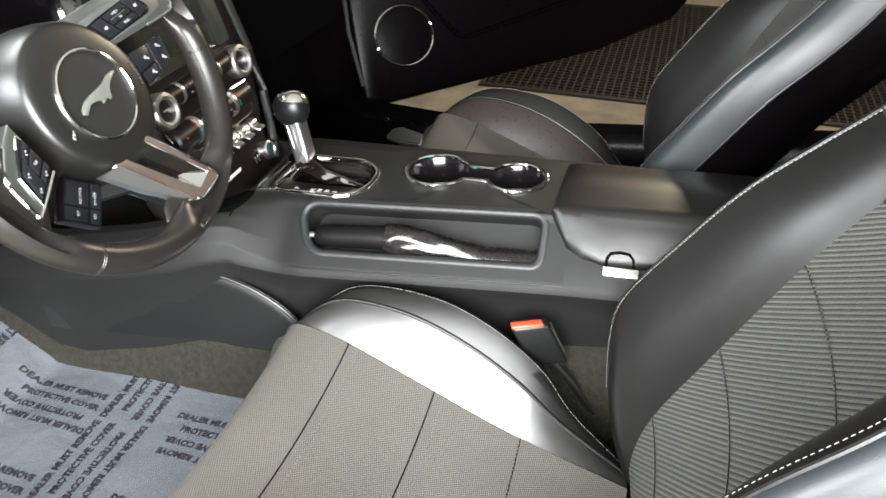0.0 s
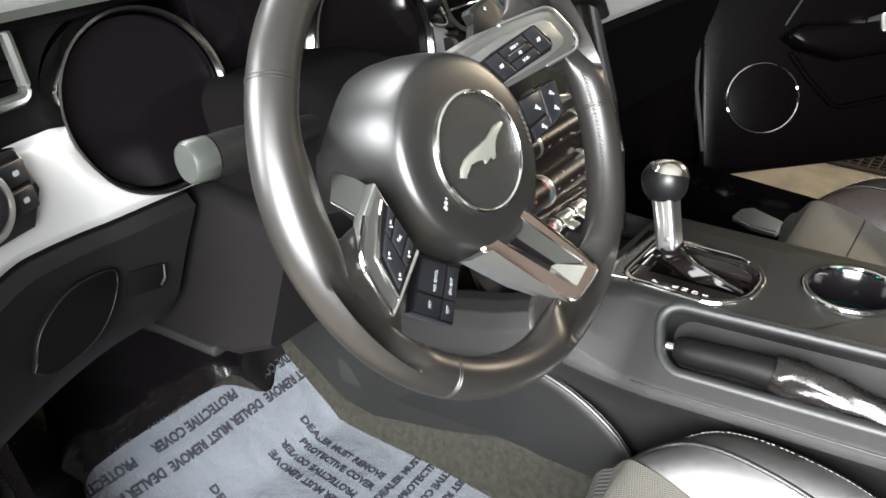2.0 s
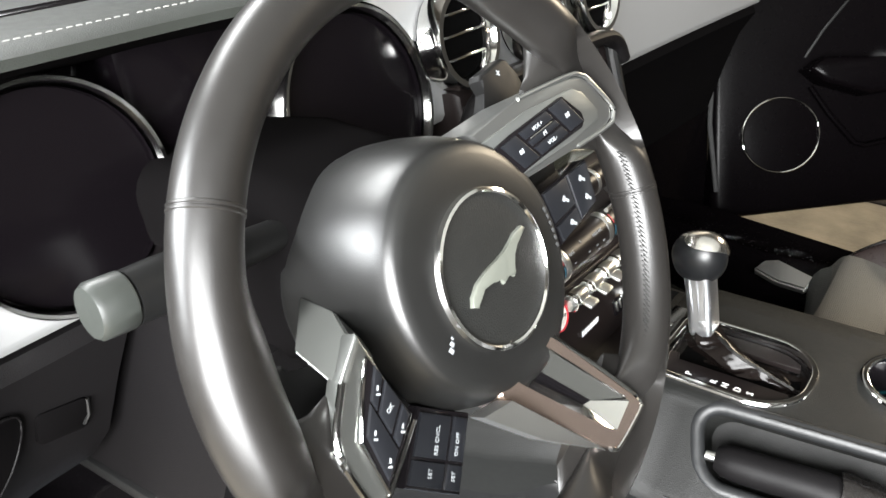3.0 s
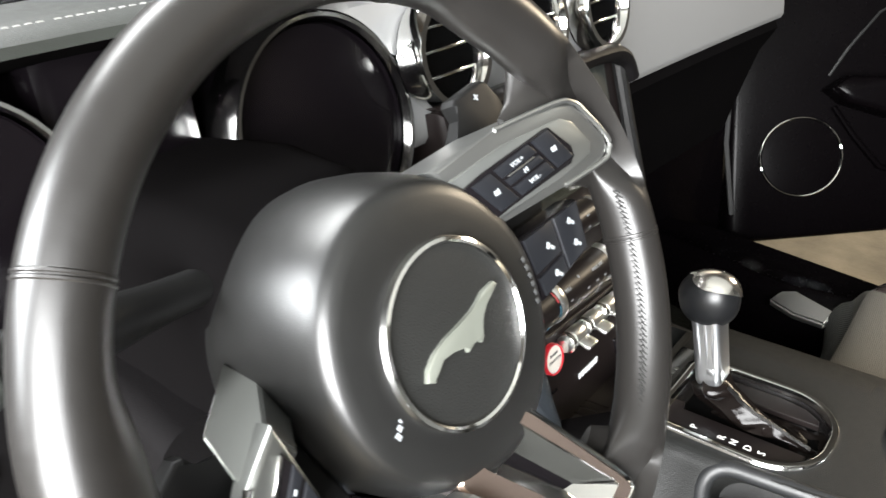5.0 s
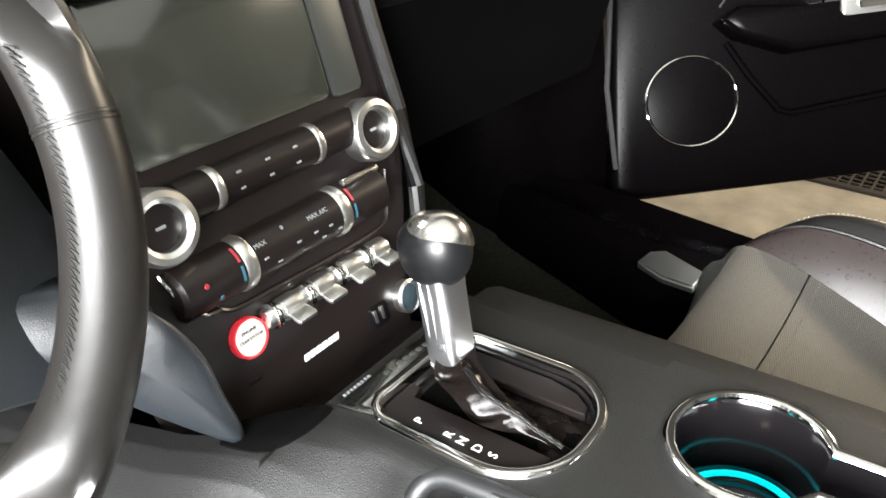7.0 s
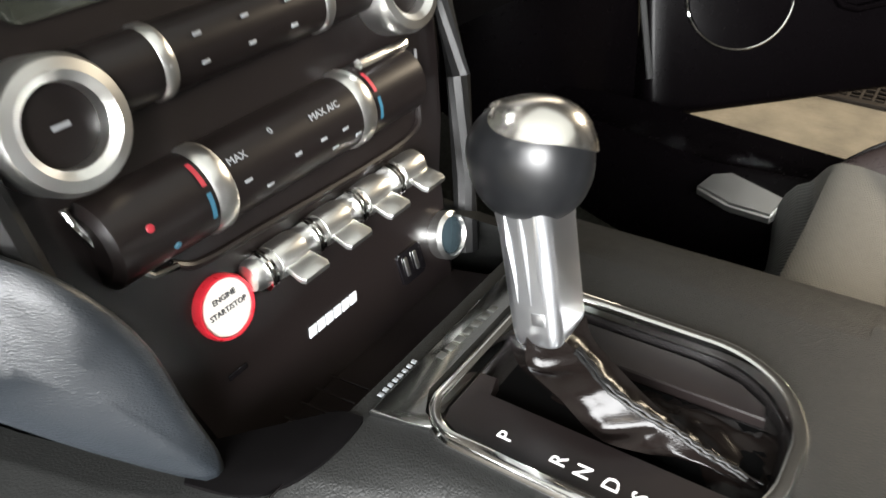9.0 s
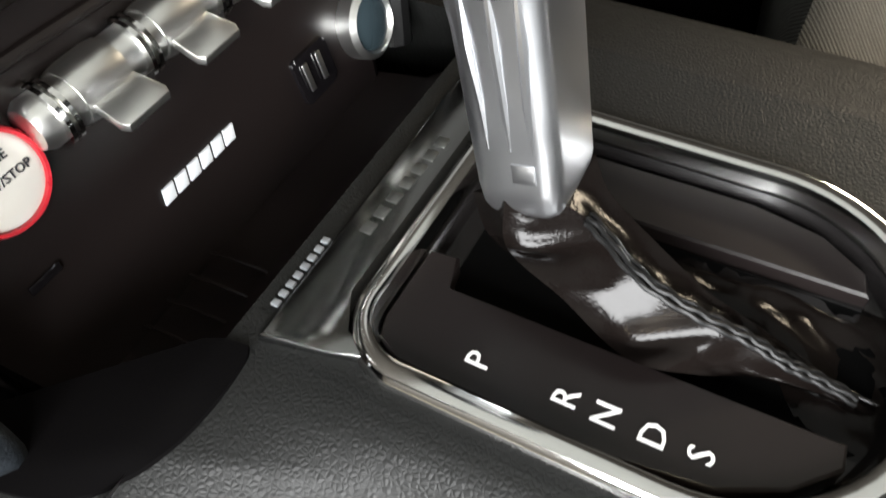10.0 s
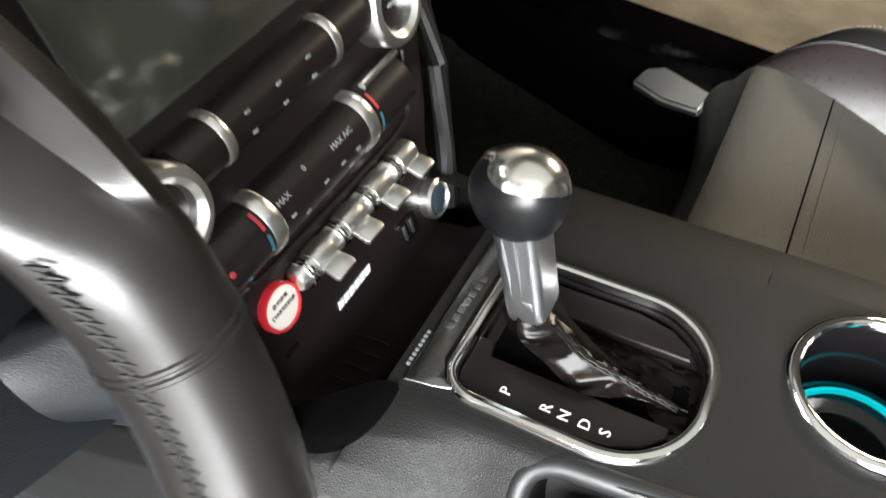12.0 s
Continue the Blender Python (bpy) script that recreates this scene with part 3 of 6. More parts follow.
# round air vents
for x, z, r in ((-0.128, 0.645, 0.043), (-0.003, 0.644, 0.043), (0.122, 0.642, 0.043)):
    v = thing("air_vent", (x, 0.17, z), "round chrome-rimmed air vent with black slats", "air vent", "dash vents")
    M = frame_of((x, 0.168, z), (1, 0, 0), (0, 0.1, 1), (0, -1, 0.1))
    bm = B()
    lathe(bm, [(r + 0.004, -0.01), (r + 0.004, 0.004), (r + 0.001, 0.012), (r - 0.004, 0.012), (r - 0.008, 0.004), (r - 0.009, -0.02)], M, 40, cap=False)
    part("ring", bm, CHROME, v)
    bm = B()
    lathe(bm, [(0.001, -0.03), (r - 0.008, -0.03), (r - 0.0085, -0.001)], M, 32)
    part("throat", bm, VOID, v)
    for h in (-0.016, 0.004, 0.022):
        bm = B()
        w = math.sqrt((r - 0.008) ** 2 - h * h)
        box(bm, (0, h, -0.006), (2 * w, 0.003, 0.014), 0.001, M)
        s = part("slat", bm, GLOSS, v)
        bm = B()
        box(bm, (0, h, 0.0018), (2 * w - 0.002, 0.0022, 0.002), 0.0006, M)
        part("strip", bm, CHROME, s)

# flat vent at the end of the dashboard
v = thing("side_vent", (-0.65, 0.2, 0.66), "black rectangular side vent in a satin frame", "air vent", "dash vents")
M = frame_of((-0.650, 0.190, 0.678), (0.95, 0.30, 0), (0, 0.05, 1), (0.30, -0.95, 0.05))
bm = B()
tube(bm, [M @ Vector((x, y, 0.004)) for x, y in rounded(-0.09, -0.024, 0.082, 0.026, 0.008, 4)], 0.0045, 8, closed=True)
part("frame", bm, CAPGREY, v)
bm = B()
prism(bm, rounded(-0.09, -0.024, 0.082, 0.026, 0.008, 4), -0.03, -0.012, M)
part("throat", bm, VOID, v)
for y in (-0.012, 0.001, 0.014):
    bm = B()
    box(bm, (-0.004, y, -0.004), (0.168, 0.0025, 0.014), 0.001, M)
    part("slat", bm, VOID, v)

# light switch on the silver panel
sw = thing("light_switch", (-0.62, 0.17, 0.6), "black headlamp switch plate with a chrome-ringed rotary knob", "switch")
M = frame_of((-0.628, dash_y(-0.628) - 0.002, 0.605), (0.92, 0.38, 0), (0, 0.05, 1), (0.38, -0.92, 0.05))
bm = B()
prism(bm, [(-0.05, -0.03), (0.022, -0.03), (0.038, -0.008), (0.03, 0.024), (-0.05, 0.03)], -0.01, 0.003, M, 0.002)
plate = part("plate", bm, GLOSS, sw)
bm = B()
lathe(bm, [(0.024, 0.0), (0.024, 0.012), (0.022, 0.014), (0.019, 0.014), (0.019, 0.01)], M @ Matrix.Translation((-0.018, 0, 0)), 32, cap=False)
part("knob_ring", bm, SATIN, sw)
bm = B()
lathe(bm, [(0.0195, 0.0), (0.0195, 0.011), (0.017, 0.013), (0.001, 0.013)], M @ Matrix.Translation((-0.018, 0, 0)), 32)
part("knob", bm, GLOSS, sw)
for y in (0.009, -0.010):
    bm = B()
    prism(bm, rounded(0.010, y - 0.008, 0.031, y + 0.008, 0.002, 3), 0.002, 0.005, M, 0.001)
    k = part("button", bm, BUTTON, sw)
    bm = B()
    prism(bm, rounded(0.0185, y - 0.0018, 0.0235, y + 0.0018, 0.001, 2), 0.005, 0.0053, M)
    part("mark", bm, MARK, k)

# steering column shroud and stalk
col = thing("steering_column", (-0.38, 0.12, 0.5), "dark plastic steering column shroud with a grey indicator stalk", "steering column")
bm = B()
rows = []
for y, hw, zt, zb in ((0.055, 0.050, 0.615, 0.53), (0.07, 0.062, 0.628, 0.52), (0.12, 0.066, 0.635, 0.505), (0.20, 0.07, 0.63, 0.495), (0.26, 0.07, 0.625, 0.49)):
    o = rounded(-hw, zb, hw, zt, 0.025, 5)
    rows.append([(-0.378 + x, y + 0.25 * (z - 0.57), z) for x, z in o])
loft(bm, rows, close=True, ends=True)
part("shroud", bm, SHROUD, col, angle=50)
bm = B()
tube(bm, spline([(-0.40, 0.085, 0.597), (-0.45, 0.078, 0.603), (-0.50, 0.072, 0.609), (-0.534, 0.0695, 0.6125)], 14), [0.0085] * 4 + [0.0088, 0.0092, 0.0100, 0.0112, 0.0122, 0.0128, 0.0130, 0.0130, 0.0128, 0.0126], 20, flat=1.1)
stalk = part("stalk", bm, PADDLE, col, "black indicator stalk")
bm = B()
tube(bm, [(-0.5342, 0.0695, 0.6125), (-0.5355, 0.0695, 0.6126), (-0.5500, 0.0691, 0.6143), (-0.5525, 0.0691, 0.6145), (-0.5528, 0.0691, 0.6145)], [0.0122, 0.0130, 0.0128, 0.0112, 0.006], 24, flat=1.1)
part("end_cap", bm, CAPGREY, stalk, "grey stalk end")
bm = B()
box(bm, (-0.505, 0.0595, 0.612), (0.0035, 0.0012, 0.0035), 0.0004)
part("mark", bm, MARK, stalk)
bm = B()
rows = []
for y, hw, zt, zb in ((0.10, 0.076, 0.525, 0.430), (0.14, 0.078, 0.535, 0.415), (0.24, 0.078, 0.55, 0.405), (0.30, 0.078, 0.55, 0.40)):
    rows.append([(-0.40 + x + (0.35 * (z - 0.5) if x < 0 else 0), y + 0.2 * (0.5 - z), z) for x, z in rounded(-hw, zb, hw, zt, 0.012, 4)])
loft(bm, rows, close=True, ends=True)
part("knee_cover", bm, LOWER, col, "plain dark plastic cover below the column", angle=50)

# ---- steering wheel ----
WC = Vector((-0.3796, -0.0208, 0.5768))
WN = Vector((-0.0293, -0.9522, 0.3041)).normalized()
WU = (Vector((1, 0, 0)) - WN * WN.x).normalized()
WM = frame_of(WC, WU, WN.cross(WU), WN) @ pose(0, 0, 0, 0, 0, 22)
wheel = thing("steering_wheel", (-0.375, 0.02, 0.45), "leather-wrapped three-spoke steering wheel, turned slightly, with silver spokes", "steering wheel")
R0, RT = 0.1656, 0.0151


def on_rim(a, r=R0, h=0.0):
    return WM @ Vector((r * math.cos(radians(a)), r * math.sin(radians(a)), h))


def near(d, q, w):
    """A soft bump round the angle q, w degrees wide."""
    return math.exp(-((((d - q + 180) % 360 - 180) / w) ** 4))


bm = B()
grid = []
N = 180
for i in range(N):
    a = 2 * math.pi * i / N
    c, s = math.cos(a), math.sin(a)
    d = math.degrees(a)
    thumb = near(d, 26, 14) + near(d, 154, 14)
    foot = near(d, 268, 22)
    seat = min(1.0, near(d, -3, 14) + near(d, 183, 13) + near(d, 270, 15))
    row = []
    for k in range(28):
        b_ = 2 * math.pi * k / 28
        rr = RT * (1.0 + 0.05 * thumb) + (0.009 * foot + 0.006 * thumb) * max(0.0, -math.cos(b_)) ** 2
        r, h = R0 + rr * math.cos(b_), 1.1 * RT * (1 + 0.06 * thumb) * math.sin(b_)
        if r < R0 + 0.006:
            h = min(h, h + (-0.001 - h) * seat)
        row.append(bm.verts.new(WM @ Vector((r * c, r * s, h))))
    grid.append(row)
grid.append(grid[0])
for i in range(N):
    for k in range(28):
        bm.faces.new((grid[i][k], grid[i][(k + 1) % 28], grid[i + 1][(k + 1) % 28], grid[i + 1][k]))
rim = part("rim", bm, RIM, wheel, "brown-black leather rim", angle=60)
for a in (126, 54, -28.6, 208.6):
    M = frame_of(on_rim(a), on_rim(a) - WC, WN, (on_rim(a + 1) - on_rim(a - 1))) @ Matrix.Diagonal((1, 1.1, 1, 1))
    for q in (-0.0011, 0.0011):
        bm = B()
        lathe(bm, [(RT * 0.99, q - 0.0010), (RT * 1.028, q - 0.0004), (RT * 1.028, q + 0.0004), (RT * 0.99, q + 0.0010)], M, 32, cap=False)
        part("seam_ring", bm, RIM, rim)
bm = B()
# baseball stitches along the inside of the rim
for a0, a1 in ((-62, -17), (197, 242), (244, 250), (290, 298)):
    a = a0
    while a < a1:
        for sg in (1, -1):
            p0 = on_rim(a, R0 - RT * 0.80, 0.0080 + sg * 0.0016)
            p1 = on_rim(a + 0.5 * sg, R0 - RT * 0.87, 0.0086)
            p2 = on_rim(a + 0.9, R0 - RT * 0.93, 0.0066 + sg * 0.0006)
            tube(bm, (p0, p1, p2), 0.00045, 5)
        a += 1.25
tagged(part("stitching", bm, STITCH, rim, "dark twisted stitching"), kind="stuff")

# hub and airbag cover
HM = WM @ Matrix.Translation((0.0059, -0.0098, -0.0075))
bm = B()
prof = [(0.060, -0.118), (0.074, -0.102), (0.0825, -0.084), (0.0848, -0.066), (0.0838, -0.046), (0.0808, -0.026), (0.0772, -0.0120), (0.0748, -0.0052), (0.0728, -0.0016), (0.0702, 0.0004), (0.065, 0.0018), (0.056, 0.0030), (0.048, 0.0036), (0.02, 0.005), (0.001, 0.005)]
rows = []
for r, h in prof:
    row = []
    for k in range(72):
        a = 2 * math.pi * k / 72
        f = 1 - 0.07 * max(0, math.sin(-a)) ** 2
        row.append(HM @ Vector((r * math.cos(a) * f * 0.97, r * math.sin(a) * 1.03, h)))
    rows.append(row)
loft(bm, rows, close=True, ends=True)
hub = part("airbag_cover", bm, AIRBAG, wheel, "grained black airbag cover", angle=50)
bm = B()
lathe(bm, [(0.0428, 0.003), (0.0430, 0.0062), (0.0441, 0.0074), (0.0458, 0.0068), (0.0468, 0.003)], HM, 64, cap=False)
part("emblem_ring", bm, CHROME, hub)
bm = B()
lathe(bm, [(0.0428, 0.0045), (0.03, 0.0052), (0.001, 0.0056)], HM, 40)
disc = part("emblem_field", bm, GRAIN, hub)
bm = B()
# a plain bent streak stands for the emblem
streak = [(-0.031, -0.014), (-0.0285, -0.0065), (-0.022, 0.0005), (-0.012, 0.005), (0.000, 0.0072), (0.010, 0.0098), (0.017, 0.0135), (0.022, 0.0172), (0.0315, 0.0185), (0.0335, 0.0150), (0.026, 0.0125), (0.021, 0.0072), (0.0160, 0.0010), (0.0120, -0.0050), (0.0125, -0.0120), (0.0095, -0.0155), (0.0070, -0.0095), (0.0030, -0.0130), (-0.0010, -0.0150), (-0.0015, -0.0085), (-0.010, -0.0055), (-0.018, -0.0052), (-0.0235, -0.0105), (-0.0265, -0.0175)]
prism(bm, streak[::-1], 0.005, 0.0082, HM @ pose(0, 0, 0, 0, 0, -20.5) @ Matrix.Diagonal((0.98, 0.66, 1, 1)), 0.0011, 2)
part("emblem", bm, EMBLEM, disc, "satin silver streak-shaped emblem")
for k in range(3):
    bm = B()
    box(bm, (-0.057 + 0.0032 * k, 0.0035 + 0.0016 * k, 0.0030), (0.0026, 0.0036 - 0.0006 * k, 0.0005), 0.0002, HM @ pose(0, 0, 0, 0, 0, 6))
    part("airbag_mark", bm, MARK, hub)
for k in range(6):
    bm = B()
    a = radians(-32 + 4.2 * k)
    box(bm, (0.0625 * math.cos(a), 0.0655 * math.sin(a), 0.0027), (0.0022, 0.0030, 0.0005), 0.0002, HM)
    part("airbag_mark", bm, FAINT, hub)


def quad(a, b_, c, d):
    """Turns (s, t) into a place in the quadrilateral a b c d."""
    a, b_, c, d = (Vector(p) for p in (a, b_, c, d))
    return lambda s, t: tuple((a.lerp(b_, s)).lerp(d.lerp(c, s), t))


def keys(q, M, cells, parent, lift):
    """Rubber keys over cells (s0, t0, s1, t1) of a quadrilateral."""
    for s0, t0, s1, t1 in cells:
        e, g = 0.018, 0.03
        p = [q(s0 + e, t0 + g), q(s1 - e, t0 + g), q(s1 - e, t1 - g), q(s0 + e, t1 - g)]
        if (p[1][0] - p[0][0]) * (p[2][1] - p[1][1]) - (p[1][1] - p[0][1]) * (p[2][0] - p[1][0]) < 0:
            p = p[::-1]
        bm = B()
        prism(bm, p, lift - 0.004, lift, M, 0.0009, 2)
        part("button", bm, BUTTON, parent)


def sign(q, M, s, t, w, h, parent, lift, turn=0.0):
    x, y = q(s, t)
    bm = B()
    prism(bm, rounded(-w, -h, w, h, min(w, h) * 0.45, 2), 0.0, 0.0003, M @ pose(x, y, lift, 0, 0, turn))
    part("mark", bm, KEYMARK, parent)


def slab(bm, corners, thick):
    """A thick plate over three or more corners in the wheel's frame; thick points away from the driver."""
    hi = [bm.verts.new(WM @ Vector(p)) for p in corners]
    lo = [bm.verts.new(WM @ (Vector(p) + Vector(thick))) for p in corners]
    n = len(corners)
    bm.faces.new(hi)
    bm.faces.new(lo[::-1])
    for i in range(n):
        bm.faces.new((lo[i], lo[(i + 1) % n], hi[(i + 1) % n], hi[i]))
    return bm


# right-hand spoke: a silver frame that rises to the rim, with its tray and keys
SHEAR = Matrix.Identity(4)
SHEAR[2][0], SHEAR[2][3] = 0.21, -0.21 * 0.07 - 0.0095
RS = WM @ SHEAR
out = [(0.0727, -0.0025), (0.1198, -0.0178), (0.150, -0.0270), (0.158, -0.0255), (0.1615, -0.0185), (0.1565, 0.0050), (0.1530, 0.0130), (0.1430, 0.0205), (0.1013, 0.0371), (0.0560, 0.0490), (0.0640, 0.0250)]
bm = B()
prism(bm, out, -0.030, 0.0, RS, 0.0035, 3)
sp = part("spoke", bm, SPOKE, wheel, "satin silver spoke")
bm = B()
prism(bm, [(0.070, 0.0020), (0.120, -0.0120), (0.1440, -0.0175), (0.1490, -0.0120), (0.1450, 0.0060), (0.1390, 0.0135), (0.100, 0.0285), (0.060, 0.0380)], -0.004, 0.0010, RS, 0.0012, 2)
part("tray", bm, TRAYMETAL, sp, "paler metal tray round the keys")
bm = B()
tube(bm, [RS @ Vector((p.x, p.y, -0.0004)) for p in spline([(x, y, 0) for x, y in out[1:9]], 40)], 0.0016, 8)
part("frame_edge", bm, SPOKE, sp)
bm = B()
prism(bm, [(0.0669, 0.0040), (0.080, 0.0020), (0.1290, -0.0105), (0.1335, -0.0085), (0.1350, -0.0028), (0.1285, 0.0155), (0.1250, 0.0170), (0.0792, 0.0272), (0.060, 0.0300)], -0.002, 0.0022, RS, 0.0010)
pad = part("switch_pad", bm, GLOSS, sp)
RQ = quad((0.0680, 0.0278), (0.1272, 0.0160), (0.1330, -0.0085), (0.0745, 0.0040))
keys(RQ, RS, ((0.0, 0.0, 0.26, 1.0), (0.27, 0.0, 0.74, 0.36), (0.27, 0.37, 0.74, 0.62), (0.27, 0.63, 0.74, 1.0), (0.75, 0.0, 1.0, 1.0)), pad, 0.0036)
for t, s_, q in (("VOL+", 0.50, 0.20), ("M", 0.50, 0.50), ("VOL-", 0.50, 0.81)):
    x, y = RQ(s_, q)
    words("mark", t, 0.0038, RS @ pose(x, y, 0.0037, 0, 0, -11), KEYMARK, pad)
for s_ in (0.13, 0.87):
    sign(RQ, RS, s_ - 0.012, 0.5, 0.0010, 0.0014, pad, 0.0037, -11)
    sign(RQ, RS, s_ + 0.020, 0.5, 0.0004, 0.0016, pad, 0.0037, -11)
x, y = RQ(0.50, 0.365)
bm = B()
box(bm, (0, 0, 0), (0.020, 0.0007, 0.0006), 0.0002, RS @ pose(x, y, 0.0034, 0, 0, -12))
part("rule", bm, SATIN, pad)

# lower keys beside the right-hand spoke
RL = WM @ Matrix.Translation((0, 0, -0.010))
LQ = quad((0.0840, -0.0205), (0.1340, -0.0380), (0.1195, -0.0650), (0.0740, -0.0560))
bm = B()
prism(bm, [LQ(*p) for p in ((-0.12, 1.0), (0.92, 1.0), (1.0, 0.85), (1.0, 0.0), (-0.12, 0.0))], -0.016, -0.001, RL, 0.002)
low = part("lower_switch_pad", bm, GLOSS, wheel)
keys(LQ, RL, ((-0.10, 0.0, 0.46, 0.62), (0.47, 0.0, 0.98, 0.96), (-0.10, 0.63, 0.46, 0.98)), low, 0.0006)
for s_, t in ((0.72, 0.24), (0.74, 0.66), (0.24, 0.34), (0.22, 0.80)):
    sign(LQ, RL, s_, t, 0.0019, 0.0013, low, 0.0007, 30)
    sign(LQ, RL, s_ + 0.06, t + 0.07, 0.0010, 0.0016, low, 0.0007, 30)

# left-hand spoke: its plate with keys stands clear of the hub, on a bent silver arm
bm = B()
prism(bm, [(-0.0860, 0.0440), (-0.1090, 0.0365), (-0.1290, 0.0240), (-0.1370, 0.0120), (-0.1425, -0.0140), (-0.1400, -0.0190), (-0.1330, -0.0190), (-0.0960, -0.0080)], -0.012, 0.0, WM, 0.003, 3)
sp = part("spoke", bm, DIMMEDSILVER, wheel, "satin silver spoke with its dim reflections in the colour")
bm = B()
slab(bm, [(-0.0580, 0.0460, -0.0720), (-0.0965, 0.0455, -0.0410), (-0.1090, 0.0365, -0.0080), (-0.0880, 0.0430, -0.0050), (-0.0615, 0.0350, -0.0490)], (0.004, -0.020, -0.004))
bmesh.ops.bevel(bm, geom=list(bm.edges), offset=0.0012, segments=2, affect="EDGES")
part("spoke_arm", bm, DIMMEDSILVER, sp, "bent silver arm back to the hub")
bm = B()
tube(bm, [WM @ Vector((p.x, p.y, -0.0004)) for p in spline([(-0.1090, 0.0365, 0), (-0.1290, 0.0240, 0), (-0.1365, 0.0120, 0), (-0.1420, -0.0140, 0), (-0.1385, -0.0185, 0), (-0.0965, -0.0085, 0)], 30)], 0.0020, 8)
part("frame_edge", bm, CHROME, sp)
bm = B()
prism(bm, [(-0.0915, 0.0345), (-0.1215, 0.0150), (-0.1318, -0.0150), (-0.0955, -0.0055)], -0.003, 0.0016, WM, 0.001)
pad = part("switch_pad", bm, GLOSS, sp)
bm = B()
tube(bm, [WM @ Vector((x, y, 0.0016)) for x, y in ((-0.0930, 0.0345), (-0.1075, 0.0250), (-0.1235, 0.0130), (-0.1325, -0.0160))], 0.0011, 6)
part("tray_edge", bm, CHROME, pad)
LQ = quad((-0.0915, 0.0300), (-0.1200, 0.0125), (-0.1290, -0.0130), (-0.0965, -0.0045))
keys(LQ, WM, ((0.0, 0.0, 0.52, 0.26), (0.0, 0.27, 0.52, 0.72), (0.53, 0.0, 1.0, 0.98), (0.0, 0.73, 0.52, 0.98)), pad, 0.0030)
x, y = LQ(0.28, 0.50)
words("mark", "OK", 0.0034, WM @ pose(x, y, 0.0031), KEYMARK, pad)
for s_, t in ((0.80, 0.24), (0.80, 0.80), (0.26, 0.13), (0.26, 0.86)):
    sign(LQ, WM, s_, t, 0.0012, 0.0005, pad, 0.0031, 35)
    sign(LQ, WM, s_ + 0.06, t + 0.04, 0.0012, 0.0005, pad, 0.0031, -55)

# lower keys beside the left-hand spoke, set back
LL = WM @ Matrix.Translation((0, 0, -0.032))
LQ = quad((-0.0742, -0.0341), (-0.1110, -0.0510), (-0.0920, -0.0880), (-0.0545, -0.0680))
bm = B()
prism(bm, [LQ(*p) for p in ((-0.06, 0.0), (1.03, 0.0), (1.03, 1.03), (-0.06, 1.03))], -0.014, -0.001, LL, 0.002)
low = part("lower_switch_pad", bm, GLOSS, wheel)
keys(LQ, LL, ((0.0, 0.0, 0.62, 0.66), (0.0, 0.67, 0.62, 1.0), (0.63, 0.0, 1.0, 0.66), (0.63, 0.67, 1.0, 1.0)), low, 0.0006)
for t, s_, q, turn in (("RES CNCL", 0.36, 0.40, 22), ("ON OFF", 0.38, 0.80, 22)):
    x, y = LQ(s_, q)
    words("mark", t, 0.0036, LL @ pose(x, y, 0.0008, 0, 0, turn + 8), KEYMARK, low)
for q in (0.36, 0.80):
    x, y = LQ(0.80, q)
    words("mark", "SET", 0.0036, LL @ pose(x, y, 0.0008, 0, 0, 30), KEYMARK, low)

# leather-clad joints from the spokes to the rim
for sgn in (1, -1):
    W2 = WM @ (Matrix.Identity(4) if sgn > 0 else Matrix.Translation((0.004, 0, 0)) @ Matrix.Diagonal((-1, 1, 1, 1)))
    bm = B()
    rows = []
    for x, y0, y1, h in ((0.118, -0.020, 0.034, 0.006), (0.130, -0.026, 0.036, 0.010), (0.143, -0.036, 0.044, 0.013), (0.156, -0.052, 0.056, 0.014)):
        rows.append([W2 @ Vector((x, (y0 + y1) / 2 + (y1 - y0) / 2 * math.cos(t), -0.012 + h * 0.95 * math.sin(t))) for t in [2 * math.pi * k / 20 for k in range(20)]])
    loft(bm, rows, close=True, ends=True)
    part("spoke_root", bm, RIM, wheel, angle=60)

# gear paddles behind the spokes
for sgn, t in ((1, "+"), (-1, "-")):
    W2 = WM @ (Matrix.Identity(4) if sgn > 0 else Matrix.Translation((0.0118, 0, 0)) @ Matrix.Diagonal((-1, 1, 1, 1)))
    bm = B()
    prism(bm, [(0.085, -0.030), (0.130, -0.045), (0.148, -0.020), (0.155, 0.0290), (0.1525, 0.0410), (0.1490, 0.0445), (0.1230, 0.0500), (0.1195, 0.0480), (0.1185, 0.0390), (0.085, 0.020)], -0.046, -0.036, W2, 0.0025, 3)
    pd = part("gear_paddle", bm, PADDLE, wheel, "black gear paddle")
    words("mark", t, 0.0085, WM @ pose(0.1375 if sgn > 0 else 0.0118 - 0.1375, 0.0402, -0.0357), KEYMARK, pd)

# lower spoke: a metal plate round a deep slot
TILT = Matrix.Identity(4)
TILT[2][1], TILT[2][3] = -0.16, -0.16 * 0.16 + 0.0085
LM_ = WM @ TILT


def loop(corners, f, h, n=8):
    """A rounded quadrilateral as a loop of places; f is how sharp the corners are."""
    out = []
    P = [Vector(p) for p in corners]
    for i in range(4):
        a, p, c = P[i - 1], P[i], P[(i + 1) % 4]
        u, v_ = p.lerp(a, f), p.lerp(c, f)
        for k in range(n):
            t = k / (n - 1)
            q = u.lerp(p, t).lerp(p.lerp(v_, t), t)
            out.append(LM_ @ Vector((q.x, q.y, h)))
    return out


